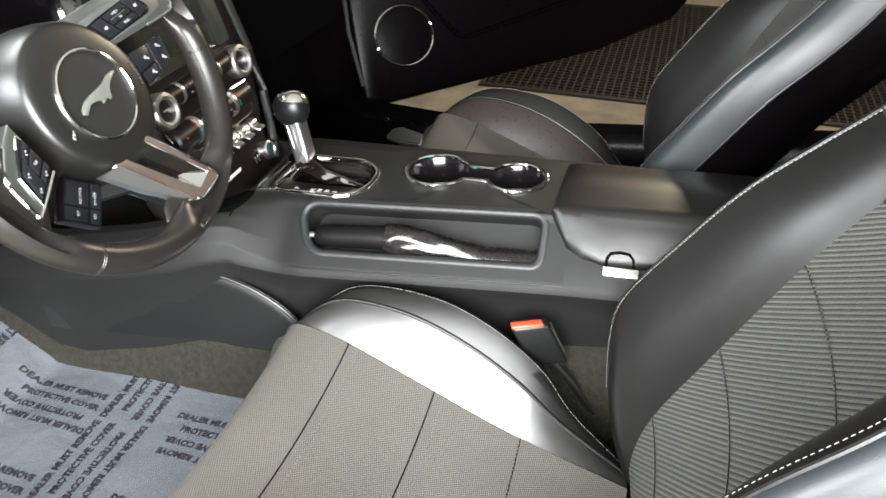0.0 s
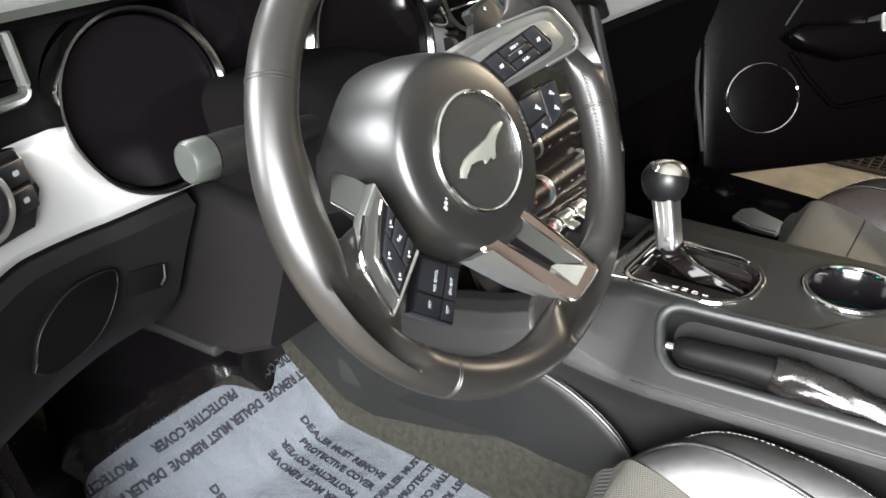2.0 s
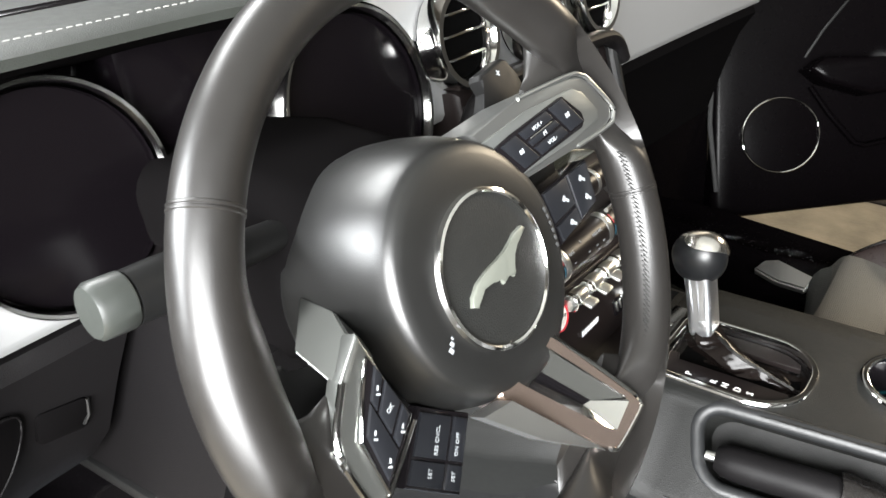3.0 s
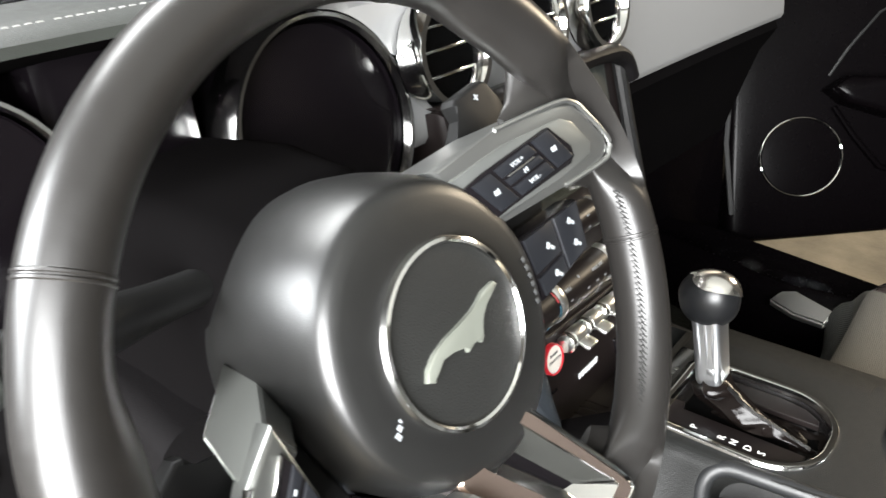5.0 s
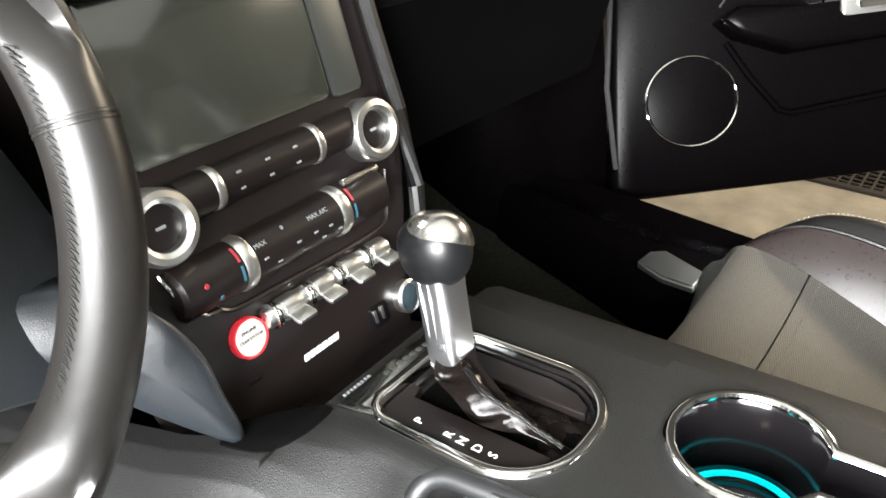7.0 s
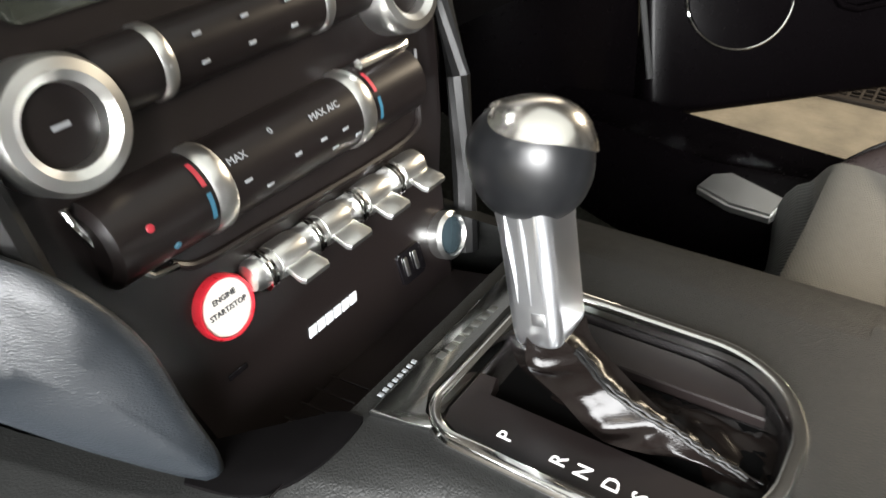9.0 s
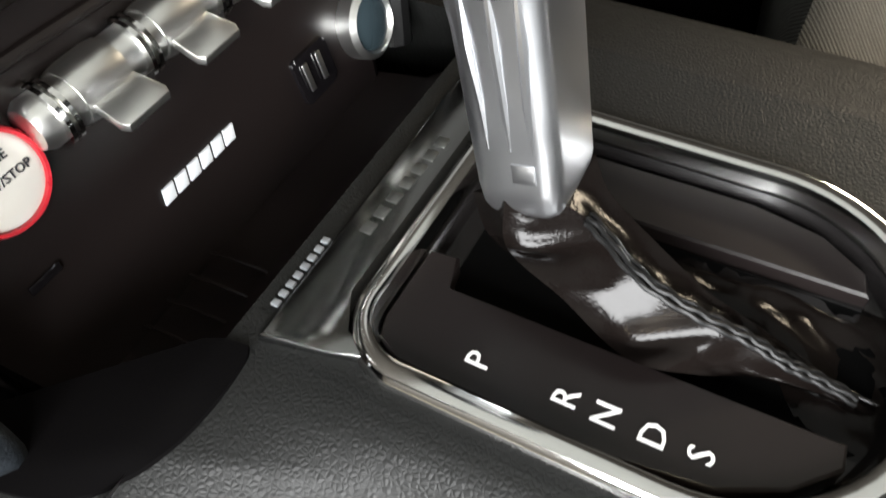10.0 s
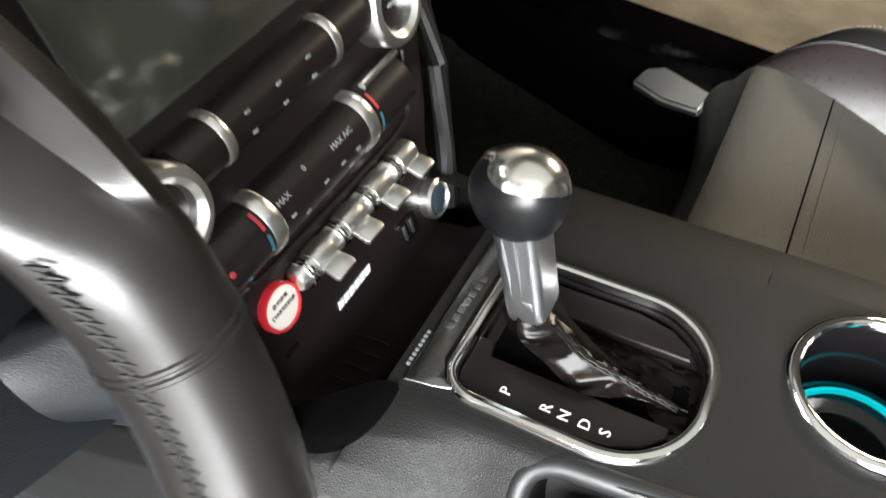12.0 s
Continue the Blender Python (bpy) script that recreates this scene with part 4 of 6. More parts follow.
OUT = ((-0.0490, -0.0560), (-0.0170, -0.1545), (0.0260, -0.1620), (0.0090, -0.0650))
SLOT = ((-0.0310, -0.0640), (-0.0068, -0.1478), (0.0190, -0.1490), (0.0010, -0.0700))
FLOOR = ((-0.0230, -0.0640), (-0.0035, -0.1250), (0.0030, -0.1290), (-0.0120, -0.0700))
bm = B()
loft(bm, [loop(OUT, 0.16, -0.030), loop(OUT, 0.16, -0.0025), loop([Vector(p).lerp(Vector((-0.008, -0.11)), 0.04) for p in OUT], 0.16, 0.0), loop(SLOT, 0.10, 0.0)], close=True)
low = part("lower_spoke", bm, WARMTINT, wheel, "satin metal lower spoke with a deep slot", angle=30)
bm = B()
loft(bm, [loop(SLOT, 0.10, 0.0), loop([Vector(p).lerp(Vector(q), 0.06) for p, q in zip(SLOT, FLOOR)], 0.10, -0.0012), loop(FLOOR, 0.08, -0.0095)], close=True)
part("slot", bm, CHROME, low, "bright bevelled slot walls", angle=20)
bm = B()
loft(bm, [loop(FLOOR, 0.08, -0.0093), loop([Vector(p).lerp(Vector((-0.008, -0.10)), 0.5) for p in FLOOR], 0.08, -0.0095)], close=True, last=True)
part("slot_floor", bm, GLOSS, low)
bm = B()
tube(bm, [LM_ @ Vector((p.x, p.y, -0.001)) for p in spline([(0.0110, -0.0760, 0), (0.0180, -0.110, 0), (0.0245, -0.148, 0), (0.0240, -0.158, 0), (0.0190, -0.1608, 0), (-0.0120, -0.1555, 0), (-0.0180, -0.1500, 0)], 40)], 0.0016, 8)
part("edge", bm, CHROME, low)
bm = B()
slab(bm, [(-0.0640, -0.0530, -0.004), (-0.0440, -0.1030, -0.004), (-0.0170, -0.1535, 0.000), (-0.0210, -0.1420, 0.0025), (-0.0475, -0.0600, 0.0025)], (0, 0, -0.012))
part("flank", bm, SATIN, low, "bright flank of the lower spoke")
bm = B()
rows = []
for y, x0, x1, h in ((-0.128, -0.046, 0.040, 0.004), (-0.142, -0.060, 0.050, 0.007), (-0.156, -0.072, 0.062, 0.010)):
    rows.append([WM @ Vector(((x0 + x1) / 2 + (x1 - x0) / 2 * math.cos(t), y, -0.010 + h * math.sin(t))) for t in [2 * math.pi * k / 20 for k in range(20)]])
loft(bm, rows, close=True, ends=True)
part("spoke_root", bm, RIM, wheel, angle=60)

# ---- centre stack ----
SM = frame_of((0, 0.12, 0.30), (1, 0, 0), (0, 0.148, 0.989), (0, -0.989, 0.148))
stack = thing("centre_stack", (0, 0.16, 0.27), "black centre stack with screen, radio, climate and toggle rows", "centre stack")
bm = B()
prism(bm, [(-0.098, -0.045), (0.098, -0.045), (0.108, 0.03), (0.116, 0.06), (0.140, 0.095), (0.146, 0.16), (0.150, 0.305), (-0.150, 0.305), (-0.146, 0.16), (-0.140, 0.095), (-0.116, 0.06), (-0.108, 0.03)], -0.10, 0.0, SM, 0.006, 3)
body = part("panel", bm, PANELBLACK, stack)
bm = B()
prism(bm, rounded(-0.105, 0.180, 0.076, 0.292, 0.006), -0.004, 0.0025, SM, 0.0015)
part("screen", bm, SCREEN, stack, "blank glossy display")
bm = B()
prism(bm, rounded(0.080, 0.178, 0.112, 0.294, 0.004), -0.004, 0.004, SM, 0.002)
part("side_strip", bm, CAPGREY, stack)
for s in (-1, 1):
    bm = B()
    tube(bm, [SM @ Vector((s * x, y, d)) for x, y, d in ((0.138, 0.29, 0.006), (0.139, 0.22, 0.007), (0.142, 0.15, 0.008), (0.139, 0.08, 0.008), (0.123, 0.02, 0.006), (0.113, -0.03, 0.002))], 0.0075, 10)
    part("side_rail", bm, PLASTIC, stack, "black side rail")


bm = B()
tube(bm, spline([(-0.150, 0.156, 0.566), (-0.135, 0.152, 0.588), (-0.10, 0.150, 0.598), (0.0, 0.149, 0.600), (0.10, 0.150, 0.597), (0.136, 0.150, 0.586), (0.152, 0.150, 0.562)], 40), 0.011, 12, flat=0.8)
part("cowl", bm, LOWER, stack, "dark rounded cowl over the screen")


def ring(name, x, s, r, w, d0, d1, mat, parent):
    bm = B()
    lathe(bm, [(r, d0), (r, d1 - 0.002), (r - 0.0015, d1), (r - w, d1), (r - w, d0)], SM @ Matrix.Translation((x, s, 0)), 36, cap=False)
    return part(name, bm, mat, parent)


def bar(name, x0, x1, s, r, mat, parent, depth=0.0):
    bm = B()
    tube(bm, [SM @ Vector((x, s, depth)) for x in (x0, x0 + 0.003, x1 - 0.003, x1)], [r * 0.8, r, r, r * 0.8], 28)
    return part(name, bm, mat, parent)


def band(x, s, r, w, parent, depth=0.0):
    bm = B()
    tube(bm, [SM @ Vector((q, s, depth)) for q in (x - w, x - w * 0.6, x + w * 0.6, x + w)], [r, r * 1.06, r * 1.06, r], 28)
    return part("chrome_band", bm, SATIN, parent)


# radio row
radio = bar("radio_bar", -0.090, 0.092, 0.152, 0.0155, PANELBLACK, stack, 0.002)
band(-0.0575, 0.152, 0.0156, 0.0035, radio, 0.002)
band(0.0405, 0.152, 0.0156, 0.0035, radio, 0.002)
for k in range(3):
    for s in (0.158, 0.146):
        bm = B()
        box(bm, (-0.040 + 0.027 * k, s, 0.0172 if s > 0.15 else 0.0165), (0.0042, 0.0018, 0.001), 0.0003, SM)
        part("mark", bm, MARK, radio)
for x in (-0.1078, 0.1010):
    M = SM @ Matrix.Translation((x, 0.144, 0))
    bm = B()
    lathe(bm, [(0.0265, 0.0), (0.0265, 0.016), (0.0245, 0.020), (0.020, 0.021), (0.0165, 0.018), (0.0155, 0.010)], M, 40, cap=False)
    k = part("rotary_knob", bm, SATIN, stack, "chrome rotary knob")
    bm = B()
    lathe(bm, [(0.016, 0.004), (0.016, 0.012), (0.012, 0.013), (0.001, 0.013)], M, 32)
    c = part("knob_face", bm, PANELBLACK, k)
    bm = B()
    box(bm, (0, 0, 0.0134), (0.0075, 0.0022, 0.0006), 0.0002, M)
    part("mark", bm, MARK, k)

# climate row
clim = bar("climate_bar", -0.114, 0.096, 0.094, 0.020, PANELBLACK, stack, 0.0)
band(-0.0565, 0.094, 0.0202, 0.0055, clim, 0.0)
band(0.0425, 0.094, 0.0202, 0.0055, clim, 0.0)
for x in (-0.0655, 0.0515):
    for a0, m in ((0.3, DIMRED), (-0.45, BLUE)):
        bm = B()
        rows = [[SM @ Vector((x + q, 0.094 + 0.0206 * math.sin(a0 + 0.1 * i), 0.0206 * math.cos(a0 + 0.1 * i))) for q in (-0.0012, 0.0012)] for i in range(7)]
        loft(bm, rows)
        part("temperature_mark", bm, m, clim)
for t, x, y in (("MAX", -0.044, 0.010), ("0", -0.020, 0.014), ("MAX A/C", 0.014, 0.010)):
    bm = B()
    bm.from_mesh(text_mesh(t, 0.0052))
    bmesh.ops.transform(bm, matrix=SM @ Matrix.Translation((x, 0.094 + 0.0203 * math.sin(y / 0.0203), 0.0204 * math.cos(y / 0.0203))) @ pose(0, 0, 0, -math.degrees(y / 0.0203)), verts=bm.verts)
    part("mark", bm, MARK, clim)
for x, y in ((-0.044, -0.001), (-0.032, -0.009), (-0.012, -0.002), (0.006, -0.002), (0.022, -0.003), (0.014, -0.010), (0.032, -0.010)):
    bm = B()
    a = y / 0.0203
    box(bm, (0, 0, 0), (0.0042, 0.0016, 0.0006), 0.0002, SM @ Matrix.Translation((x, 0.094 + 0.0203 * math.sin(a), 0.0206 * math.cos(a))) @ pose(0, 0, 0, -math.degrees(a)))
    part("mark", bm, MARK, clim)
for x, y, m in ((-0.096, 0.002, DIMRED), (-0.086, -0.012, BLUE)):
    bm = B()
    a = y / 0.0203
    lathe(bm, [(0.0020, 0), (0.0016, 0.0005), (0.0005, 0.0005)], SM @ Matrix.Translation((x, 0.094 + 0.0203 * math.sin(a), 0.0203 * math.cos(a))) @ pose(0, 0, 0, -math.degrees(a)), 10)
    part("indicator", bm, m, clim)
bm = B()
tube(bm, [SM @ Vector(p) for p in ((-0.117, 0.114, 0.004), (-0.1165, 0.106, 0.006), (-0.109, 0.086, 0.006), (-0.096, 0.0725, 0.006), (-0.084, 0.0705, 0.006))], 0.0018, 8)
part("corner_trim", bm, CHROME, stack)
# soft rim of the hollow that the climate row lies in
bm = B()
tube(bm, [SM @ p for p in spline([(-0.084, 0.0705, 0.001), (-0.070, 0.0640, 0.001), (-0.030, 0.0620, 0.001), (0.045, 0.0590, 0.001), (0.092, 0.0610, 0.001), (0.1040, 0.0760, 0.001), (0.1130, 0.1050, 0.001)], 50)], 0.0022, 8)
part("hollow_rim", bm, PANELBLACK, stack)
bm = B()
tube(bm, [SM @ Vector(p) for p in ((0.052, 0.1145, 0.012), (0.097, 0.1125, 0.008))], 0.0028, 8)
part("corner_trim", bm, CHROME, stack)

# toggle row and start button
tog = bar("toggle_shaft", -0.054, 0.083, 0.0460, 0.0085, SATIN, stack, 0.006)
for k in range(4):
    x = -0.0300 + 0.0338 * k
    bm = B()
    prism(bm, [(-0.0082, -0.003), (-0.0097, 0.0112), (-0.0084, 0.0136), (0.0084, 0.0136), (0.0097, 0.0112), (0.0082, -0.003)], -0.0008, -0.0038, SM @ Matrix.Translation((x + 0.001, 0.0412, 0.0125)) @ pose(0, 0, 0, 118), 0.0008)
    part("toggle", bm, SATIN, tog, "chrome toggle switch")
    band(x, 0.0460, 0.0092, 0.009, tog, 0.006)
    for q in (-0.0145, -0.0175):
        bm = B()
        tube(bm, [SM @ Vector((x + q + d, 0.0460, 0.006)) for d in (-0.0008, 0.0008)], 0.0108, 24)
        part("collar", bm, CHROME, tog)
M = SM @ Matrix.Translation((-0.0690, 0.0395, 0)) @ Matrix.Scale(1.03, 4)
bm = B()
lathe(bm, [(0.0156, 0.0), (0.0156, 0.004), (0.0148, 0.0055), (0.0138, 0.0055), (0.0136, 0.003)], M, 40, cap=False)
st = part("start_button", bm, RED, stack, "red-ringed start button with cream face")
bm = B()
lathe(bm, [(0.0138, 0.001), (0.0138, 0.004), (0.012, 0.0048), (0.001, 0.005)], M, 32)
part("face", bm, CREAM, st)
for t, y in (("ENGINE", 0.0055), ("START/STOP", -0.0005)):
    words("mark", t, 0.0038, M @ pose(0, y, 0.0052), INK, st)
# badge on the panel below the toggles
for k in range(6):
    bm = B()
    u, w = -0.0253 + 0.0066 * k, 0.0026
    prism(bm, [(u - w - 0.0008, -0.006), (u + w - 0.0008, -0.006), (u + w + 0.0008, -0.0006), (u - w + 0.0008, -0.0006)], 0.0, 0.0012, SM, 0.0003)
    part("badge_bar", bm, BADGE, stack)
# socket, cap and slots
M = SM @ Matrix.Translation((0.0950, -0.0095, 0.004))
bm = B()
lathe(bm, [(0.0155, -0.006), (0.0155, 0.003), (0.013, 0.005), (0.0115, 0.002)], M, 32, cap=False)
a = part("socket_ring", bm, SATIN, stack)
bm = B()
lathe(bm, [(0.0118, -0.005), (0.0118, 0.003), (0.009, 0.004), (0.001, 0.0042)], M, 28)
part("socket_cap", bm, material("blue_grey_cap", (0.020, 0.030, 0.035), 0.2, spec=0.7), a, "blue-grey socket cap")
bm = B()
prism(bm, rounded(0.048, -0.020, 0.070, 0.0, 0.002), -0.004, 0.002, SM, 0.001)
u = part("usb_port", bm, GLOSS, stack)
for q in (0.053, 0.062):
    bm = B()
    box(bm, (q, -0.009, 0.003), (0.003, 0.012, 0.0012), 0.0004, SM)
    part("contact", bm, SATIN, u)
bm = B()
box(bm, (-0.075, 0.0062, 0.001), (0.012, 0.003, 0.001), 0.0004, SM)
part("slot", bm, GLOSS, stack)
# open pocket below the badge
bm = B()
rows = [[(x, y, z) for x in (-0.128, -0.118, -0.05, 0.0, 0.05, 0.098)] for y, z in ((0.20, 0.305), (0.17, 0.268), (0.13, 0.262), (0.09, 0.266), (0.066, 0.280), (0.058, 0.2965))]
loft(bm, rows)
pk = part("pocket", bm, PANELBLACK, stack, "ribbed black storage pocket")
for k in range(4):
    bm = B()
    box(bm, (-0.06 + 0.012 * k, 0.105, 0.2668), (0.0010, 0.04, 0.0008))
    part("rib", bm, PANELBLACK, pk)
# padded rest beside the knee
bm = B()
rows = []
out = [(-0.168, 0.432, 0.144), (-0.140, 0.404, 0.107), (-0.123, 0.368, 0.099), (-0.118, 0.330, 0.094), (-0.115, 0.299, 0.088), (-0.124, 0.294, 0.090), (-0.152, 0.324, 0.116), (-0.183, 0.362, 0.152), (-0.222, 0.402, 0.17), (-0.215, 0.432, 0.17)]
cx, cz, cy = -0.150, 0.365, 0.115
for k, (f, h) in enumerate(((1.0, 0.05), (1.0, 0.008), (0.97, -0.002), (0.88, -0.006), (0.6, -0.009), (0.2, -0.010))):
    rows.append([((cx + (x - cx) * f), cy + (y - cy) * f + h, cz + (z - cz) * f) for x, z, y in spline(out + [out[0]], 33)[:-1]])
loft(bm, rows, close=True, ends=True)
part("knee_pad", bm, PAD, stack, "grained blue-black padded knee rest", angle=60)

# padded panel between the column and the stack
bm = B()
EDGE = ((0.575, -0.180), (0.53, -0.166), (0.49, -0.157), (0.45, -0.150), (0.42, -0.142), (0.39, -0.132), (0.34, -0.126))


def edge_x(z):
    for (z0, x0), (z1, x1) in zip(EDGE, EDGE[1:]):
        if z >= z1:
            return x0 + (x1 - x0) * (z0 - z) / (z0 - z1)
    return EDGE[-1][1]


rows = []
for i in range(13):
    u = i / 12
    row = []
    for k in range(13):
        v_ = k / 12
        z = 0.575 + (0.412 - 0.062 * u - 0.575) * v_
        row.append((-0.33 + (edge_x(z) + 0.33) * u, 0.198 - 0.062 * v_ + 0.020 * max(0, u - 0.75) ** 1.2, z))
    rows.append(row + [(row[-1][0], row[-1][1] + 0.010, row[-1][2] - 0.006), (row[-1][0], row[-1][1] + 0.06, row[-1][2] - 0.010)])
rows.append([(x + 0.004, y + 0.012, z) for x, y, z in rows[-1]])
rows.append([(x + 0.004, y + 0.06, z) for x, y, z in rows[-1]])
loft(bm, rows)
part("knee_panel", bm, PAD, stack, "smooth blue-black panel beside the stack", angle=60)

# ---- centre console ----
KM = frame_of((0, 0, 0.295), (1, 0, 0), (0, 1, 0.09), (0, -0.09, 1))
console = thing("centre_console", (0, -0.35, 0.0), "grained dark centre console between the seats", "centre console")


def kon(x, y, z=0.0):
    return KM @ Vector((x, y, z))


CH0, CH1 = Vector((-0.080, -0.0095)), Vector((-0.142, -0.070))


def taper(y):
    """The console narrows to the rear."""
    return 0.105 * max(0.0, min(-y, 0.50) - 0.05)


def kam(u, y, d=0.0):
    """A place on the sloping flank: u from 0 at the top to 1 at its foot, d inwards."""
    p = CH0.lerp(CH1, u)
    n_ = Vector((-(CH1 - CH0).y, (CH1 - CH0).x)).normalized()
    if n_.x < 0:
        n_ = -n_
    return kon(p.x + n_.x * d + taper(y), y, p.y + n_.y * d)


def top_edge(y):
    """Where the flat top ends on the driver's side."""
    return -0.066 + 0.105 * max(0.0, min(-y, 0.50) - 0.126)


SHIFT = rounded(-0.0562, -0.1135, 0.0590, 0.027, (0.050, 0.050, 0.018, 0.018), 14)
C1, C2, CR = (0.0525, -0.2015), (0.0525, -0.3230), 0.0500


def cup_outline(grow=0.0, n=14):
    """Two round cups joined by a narrow waist, anticlockwise."""
    out = []
    r = CR + grow
    for (cx, cy), a0, a1, q in ((C1, -65, 245, r), (C2, 118, 422, r * 0.885)):
        for k in range(2 * n + 1):
            a = radians(a0 + (a1 - a0) * k / (2 * n))
            out.append((cx + q * math.cos(a), cy + q * math.sin(a)))
    return out


CUPS = cup_outline()
LU = (CH1 - CH0).length
TRAY = []
for v_, y in rounded(0.0, 0.0, 0.0765, 0.362, (0.020, 0.016, 0.024, 0.034), 12):
    TRAY.append((-0.12 + v_ / LU, -0.387 + y * (1 - 0.08 * v_ / 0.0765)))
bm = B()
holed(bm, (-0.066, -0.126, 0.100, 0.05), SHIFT, lambda x, y: kon(x, y))
holed(bm, (-0.066, -0.405, 0.1125, -0.126), CUPS, lambda x, y: kon(x * top_edge(y) / -0.066 if x < 0 else x, y))
# rounded edges, flanks and the run to the front
ycuts = [0.05, 0.0, -0.06, -0.1255, -0.126, -0.2, -0.28, -0.36, -0.405, -0.42, -0.55, -0.70, -0.82]
rows = []
for y in ycuts:
    rows.append([kon(0.100 if y > -0.1258 else 0.1125, y), kon(0.130, y, -0.003), kon(0.150, y, -0.012), kon(0.163, y, -0.035), kon(0.168, y, -0.09), kon(0.168, y, -0.30)])
loft(bm, rows)
FIL = ((0.0, 0.0), (0.28, -0.0006), (0.55, -0.0024), (0.80, -0.0056))


def flank(y, fore):
    """The left half of the cross-section from the top's edge to the floor; fore widens it ahead of the tray."""
    t = taper(y)
    rear = [(top_edge(y) + (CH0.x + t - top_edge(y)) * q, z) for q, z in FIL]
    rear += [(CH0.lerp(CH1, u).x + t, CH0.lerp(CH1, u).y) for u in (0.0, 0.33, 0.66, 1.0)]
    rear += [(t - 0.147, -0.078), (t - 0.1485, -0.084), (t - 0.1475, -0.0865), (t - 0.137, -0.105), (t - 0.129, -0.13), (t - 0.131, -0.30)]
    ahead = [(-0.066, 0.0), (-0.075, 0.0), (-0.086, 0.0), (-0.098, -0.0003), (-0.112, -0.0010), (-0.128, -0.0035), (-0.144, -0.012), (-0.157, -0.031), (-0.165, -0.056), (-0.166, -0.063), (-0.165, -0.066), (-0.160, -0.085), (-0.150, -0.13), (-0.148, -0.30)]
    return [(a[0] + (c[0] - a[0]) * fore, a[1] + (c[1] - a[1]) * fore) for a, c in zip(rear, ahead)]


def step(q):
    q = min(1.0, max(0.0, q))
    return q * q * (3 - 2 * q)


def fore(y):
    return step((y + 0.020) / 0.115)


rows = []
for y in (-0.42, -0.55, -0.70, -0.82):
    rows.append([kon(x, y, z) for x, z in flank(y, 0.0)][7:])
loft(bm, rows)


def within(u, y):
    """Whether a place on the sloping flank lies in the tray's opening."""
    odd = False
    for (a, c), (d, e) in zip(TRAY, TRAY[1:] + TRAY[:1]):
        if (c > y) != (e > y) and u < a + (d - a) * (y - c) / (e - c):
            odd = not odd
    return odd


# the rounded edge and the sloping flank as one fine sheet, open over the tray
CUTS = (3, 3, 3, 3, 10, 10, 10, 4, 1, 1, 3, 2, 2)
NY = 168
sheet, flat = [], []
for k in range(NY + 1):
    y = 0.058 - 0.478 * k / NY
    sec = flank(y, fore(y))
    fine = [(a[0] + (c[0] - a[0]) * i / n_, a[1] + (c[1] - a[1]) * i / n_) for a, c, n_ in zip(sec, sec[1:], CUTS) for i in range(n_)] + [sec[-1]]
    flat.append([((Vector((x - taper(y), z)) - CH0).dot(CH1 - CH0) / LU ** 2, y) for x, z in fine])
    sheet.append([bm.verts.new(kon(x, y, z)) for x, z in fine])
for k in range(NY):
    for j in range(len(sheet[0]) - 1):
        u = 0.25 * sum(flat[a][c][0] for a in (k, k + 1) for c in (j, j + 1))
        if 0.058 - 0.478 * (k + 0.5) / NY > -0.012 or not within(u, 0.058 - 0.478 * (k + 0.5) / NY):
            bm.faces.new((sheet[k][j], sheet[k][j + 1], sheet[k + 1][j + 1], sheet[k + 1][j]))
loft(bm, [[kon(0.1125, y), kon(0.0, y), kon(top_edge(y), y)] for y in (-0.405, -0.42)])
rows = []
for y in (-0.42, -0.55, -0.70, -0.82):
    rows.append([kon(0.1125, y), kon(0.0, y, 0.0)] + [kon(x, y, z) for x, z in flank(y, 0.0)][:8])
loft(bm, rows)
# the run to the front, under the stack
rows = []
for y, dx, dz in ((0.058, 0.0, 0.0), (0.075, 0.004, -0.003), (0.10, 0.010, -0.008), (0.14, 0.018, -0.02), (0.22, 0.03, -0.035), (0.34, 0.045, -0.05), (0.5, 0.05, -0.06)):
    sec = flank(0.058, fore(y))[4:]
    fine = [(a[0] + (c[0] - a[0]) * i / n_, a[1] + (c[1] - a[1]) * i / n_) for a, c, n_ in zip(sec, sec[1:], CUTS[4:]) for i in range(n_)] + [sec[-1]]
    rows.append([kon(x - dx, y, z + dz * (z > -0.2)) for x, z in fine])
loft(bm, rows)
rows = [[kon(0.100, 0.05), kon(-0.066, 0.05)], [kon(0.100, 0.0585), kon(-0.066, 0.0585)]]
loft(bm, rows)
rows = []
for y, lx in ((0.05, 0), (0.15, 0.01), (0.5, 0.03)):
    rows.append([kon(0.100, y), kon(0.118 + lx, y, -0.01), kon(0.130 + lx, y, -0.05), kon(0.136 + lx, y, -0.3)])
loft(bm, rows)
bmesh.ops.remove_doubles(bm, verts=bm.verts, dist=0.0006)
part("body", bm, GRAIN, console, "grained dark console body", angle=30)

# side carpet panel with a curved edge
bm = B()
edge = spline([(-0.152, -0.05, 0.08), (-0.152, -0.005, 0.150), (-0.154, 0.06, 0.196), (-0.160, 0.13, 0.215), (-0.175, 0.25, 0.226), (-0.19, 0.40, 0.24)], 24)
rows = [[(p.x, p.y, p.z), (p.x - 0.005, p.y + 0.004, p.z - 0.005), (p.x - 0.007, p.y + 0.008, p.z - 0.016), (p.x - 0.008, p.y + 0.012, max(0.139 * p.y + 0.04, p.z - 0.13))] for p in edge]
loft(bm, rows)
part("side_panel", bm, PLASTIC, console, "dark kick panel with a curved edge")
bm = B()
tube(bm, [(p.x - 0.003, p.y + 0.002, p.z - 0.001) for p in edge], 0.003, 8)
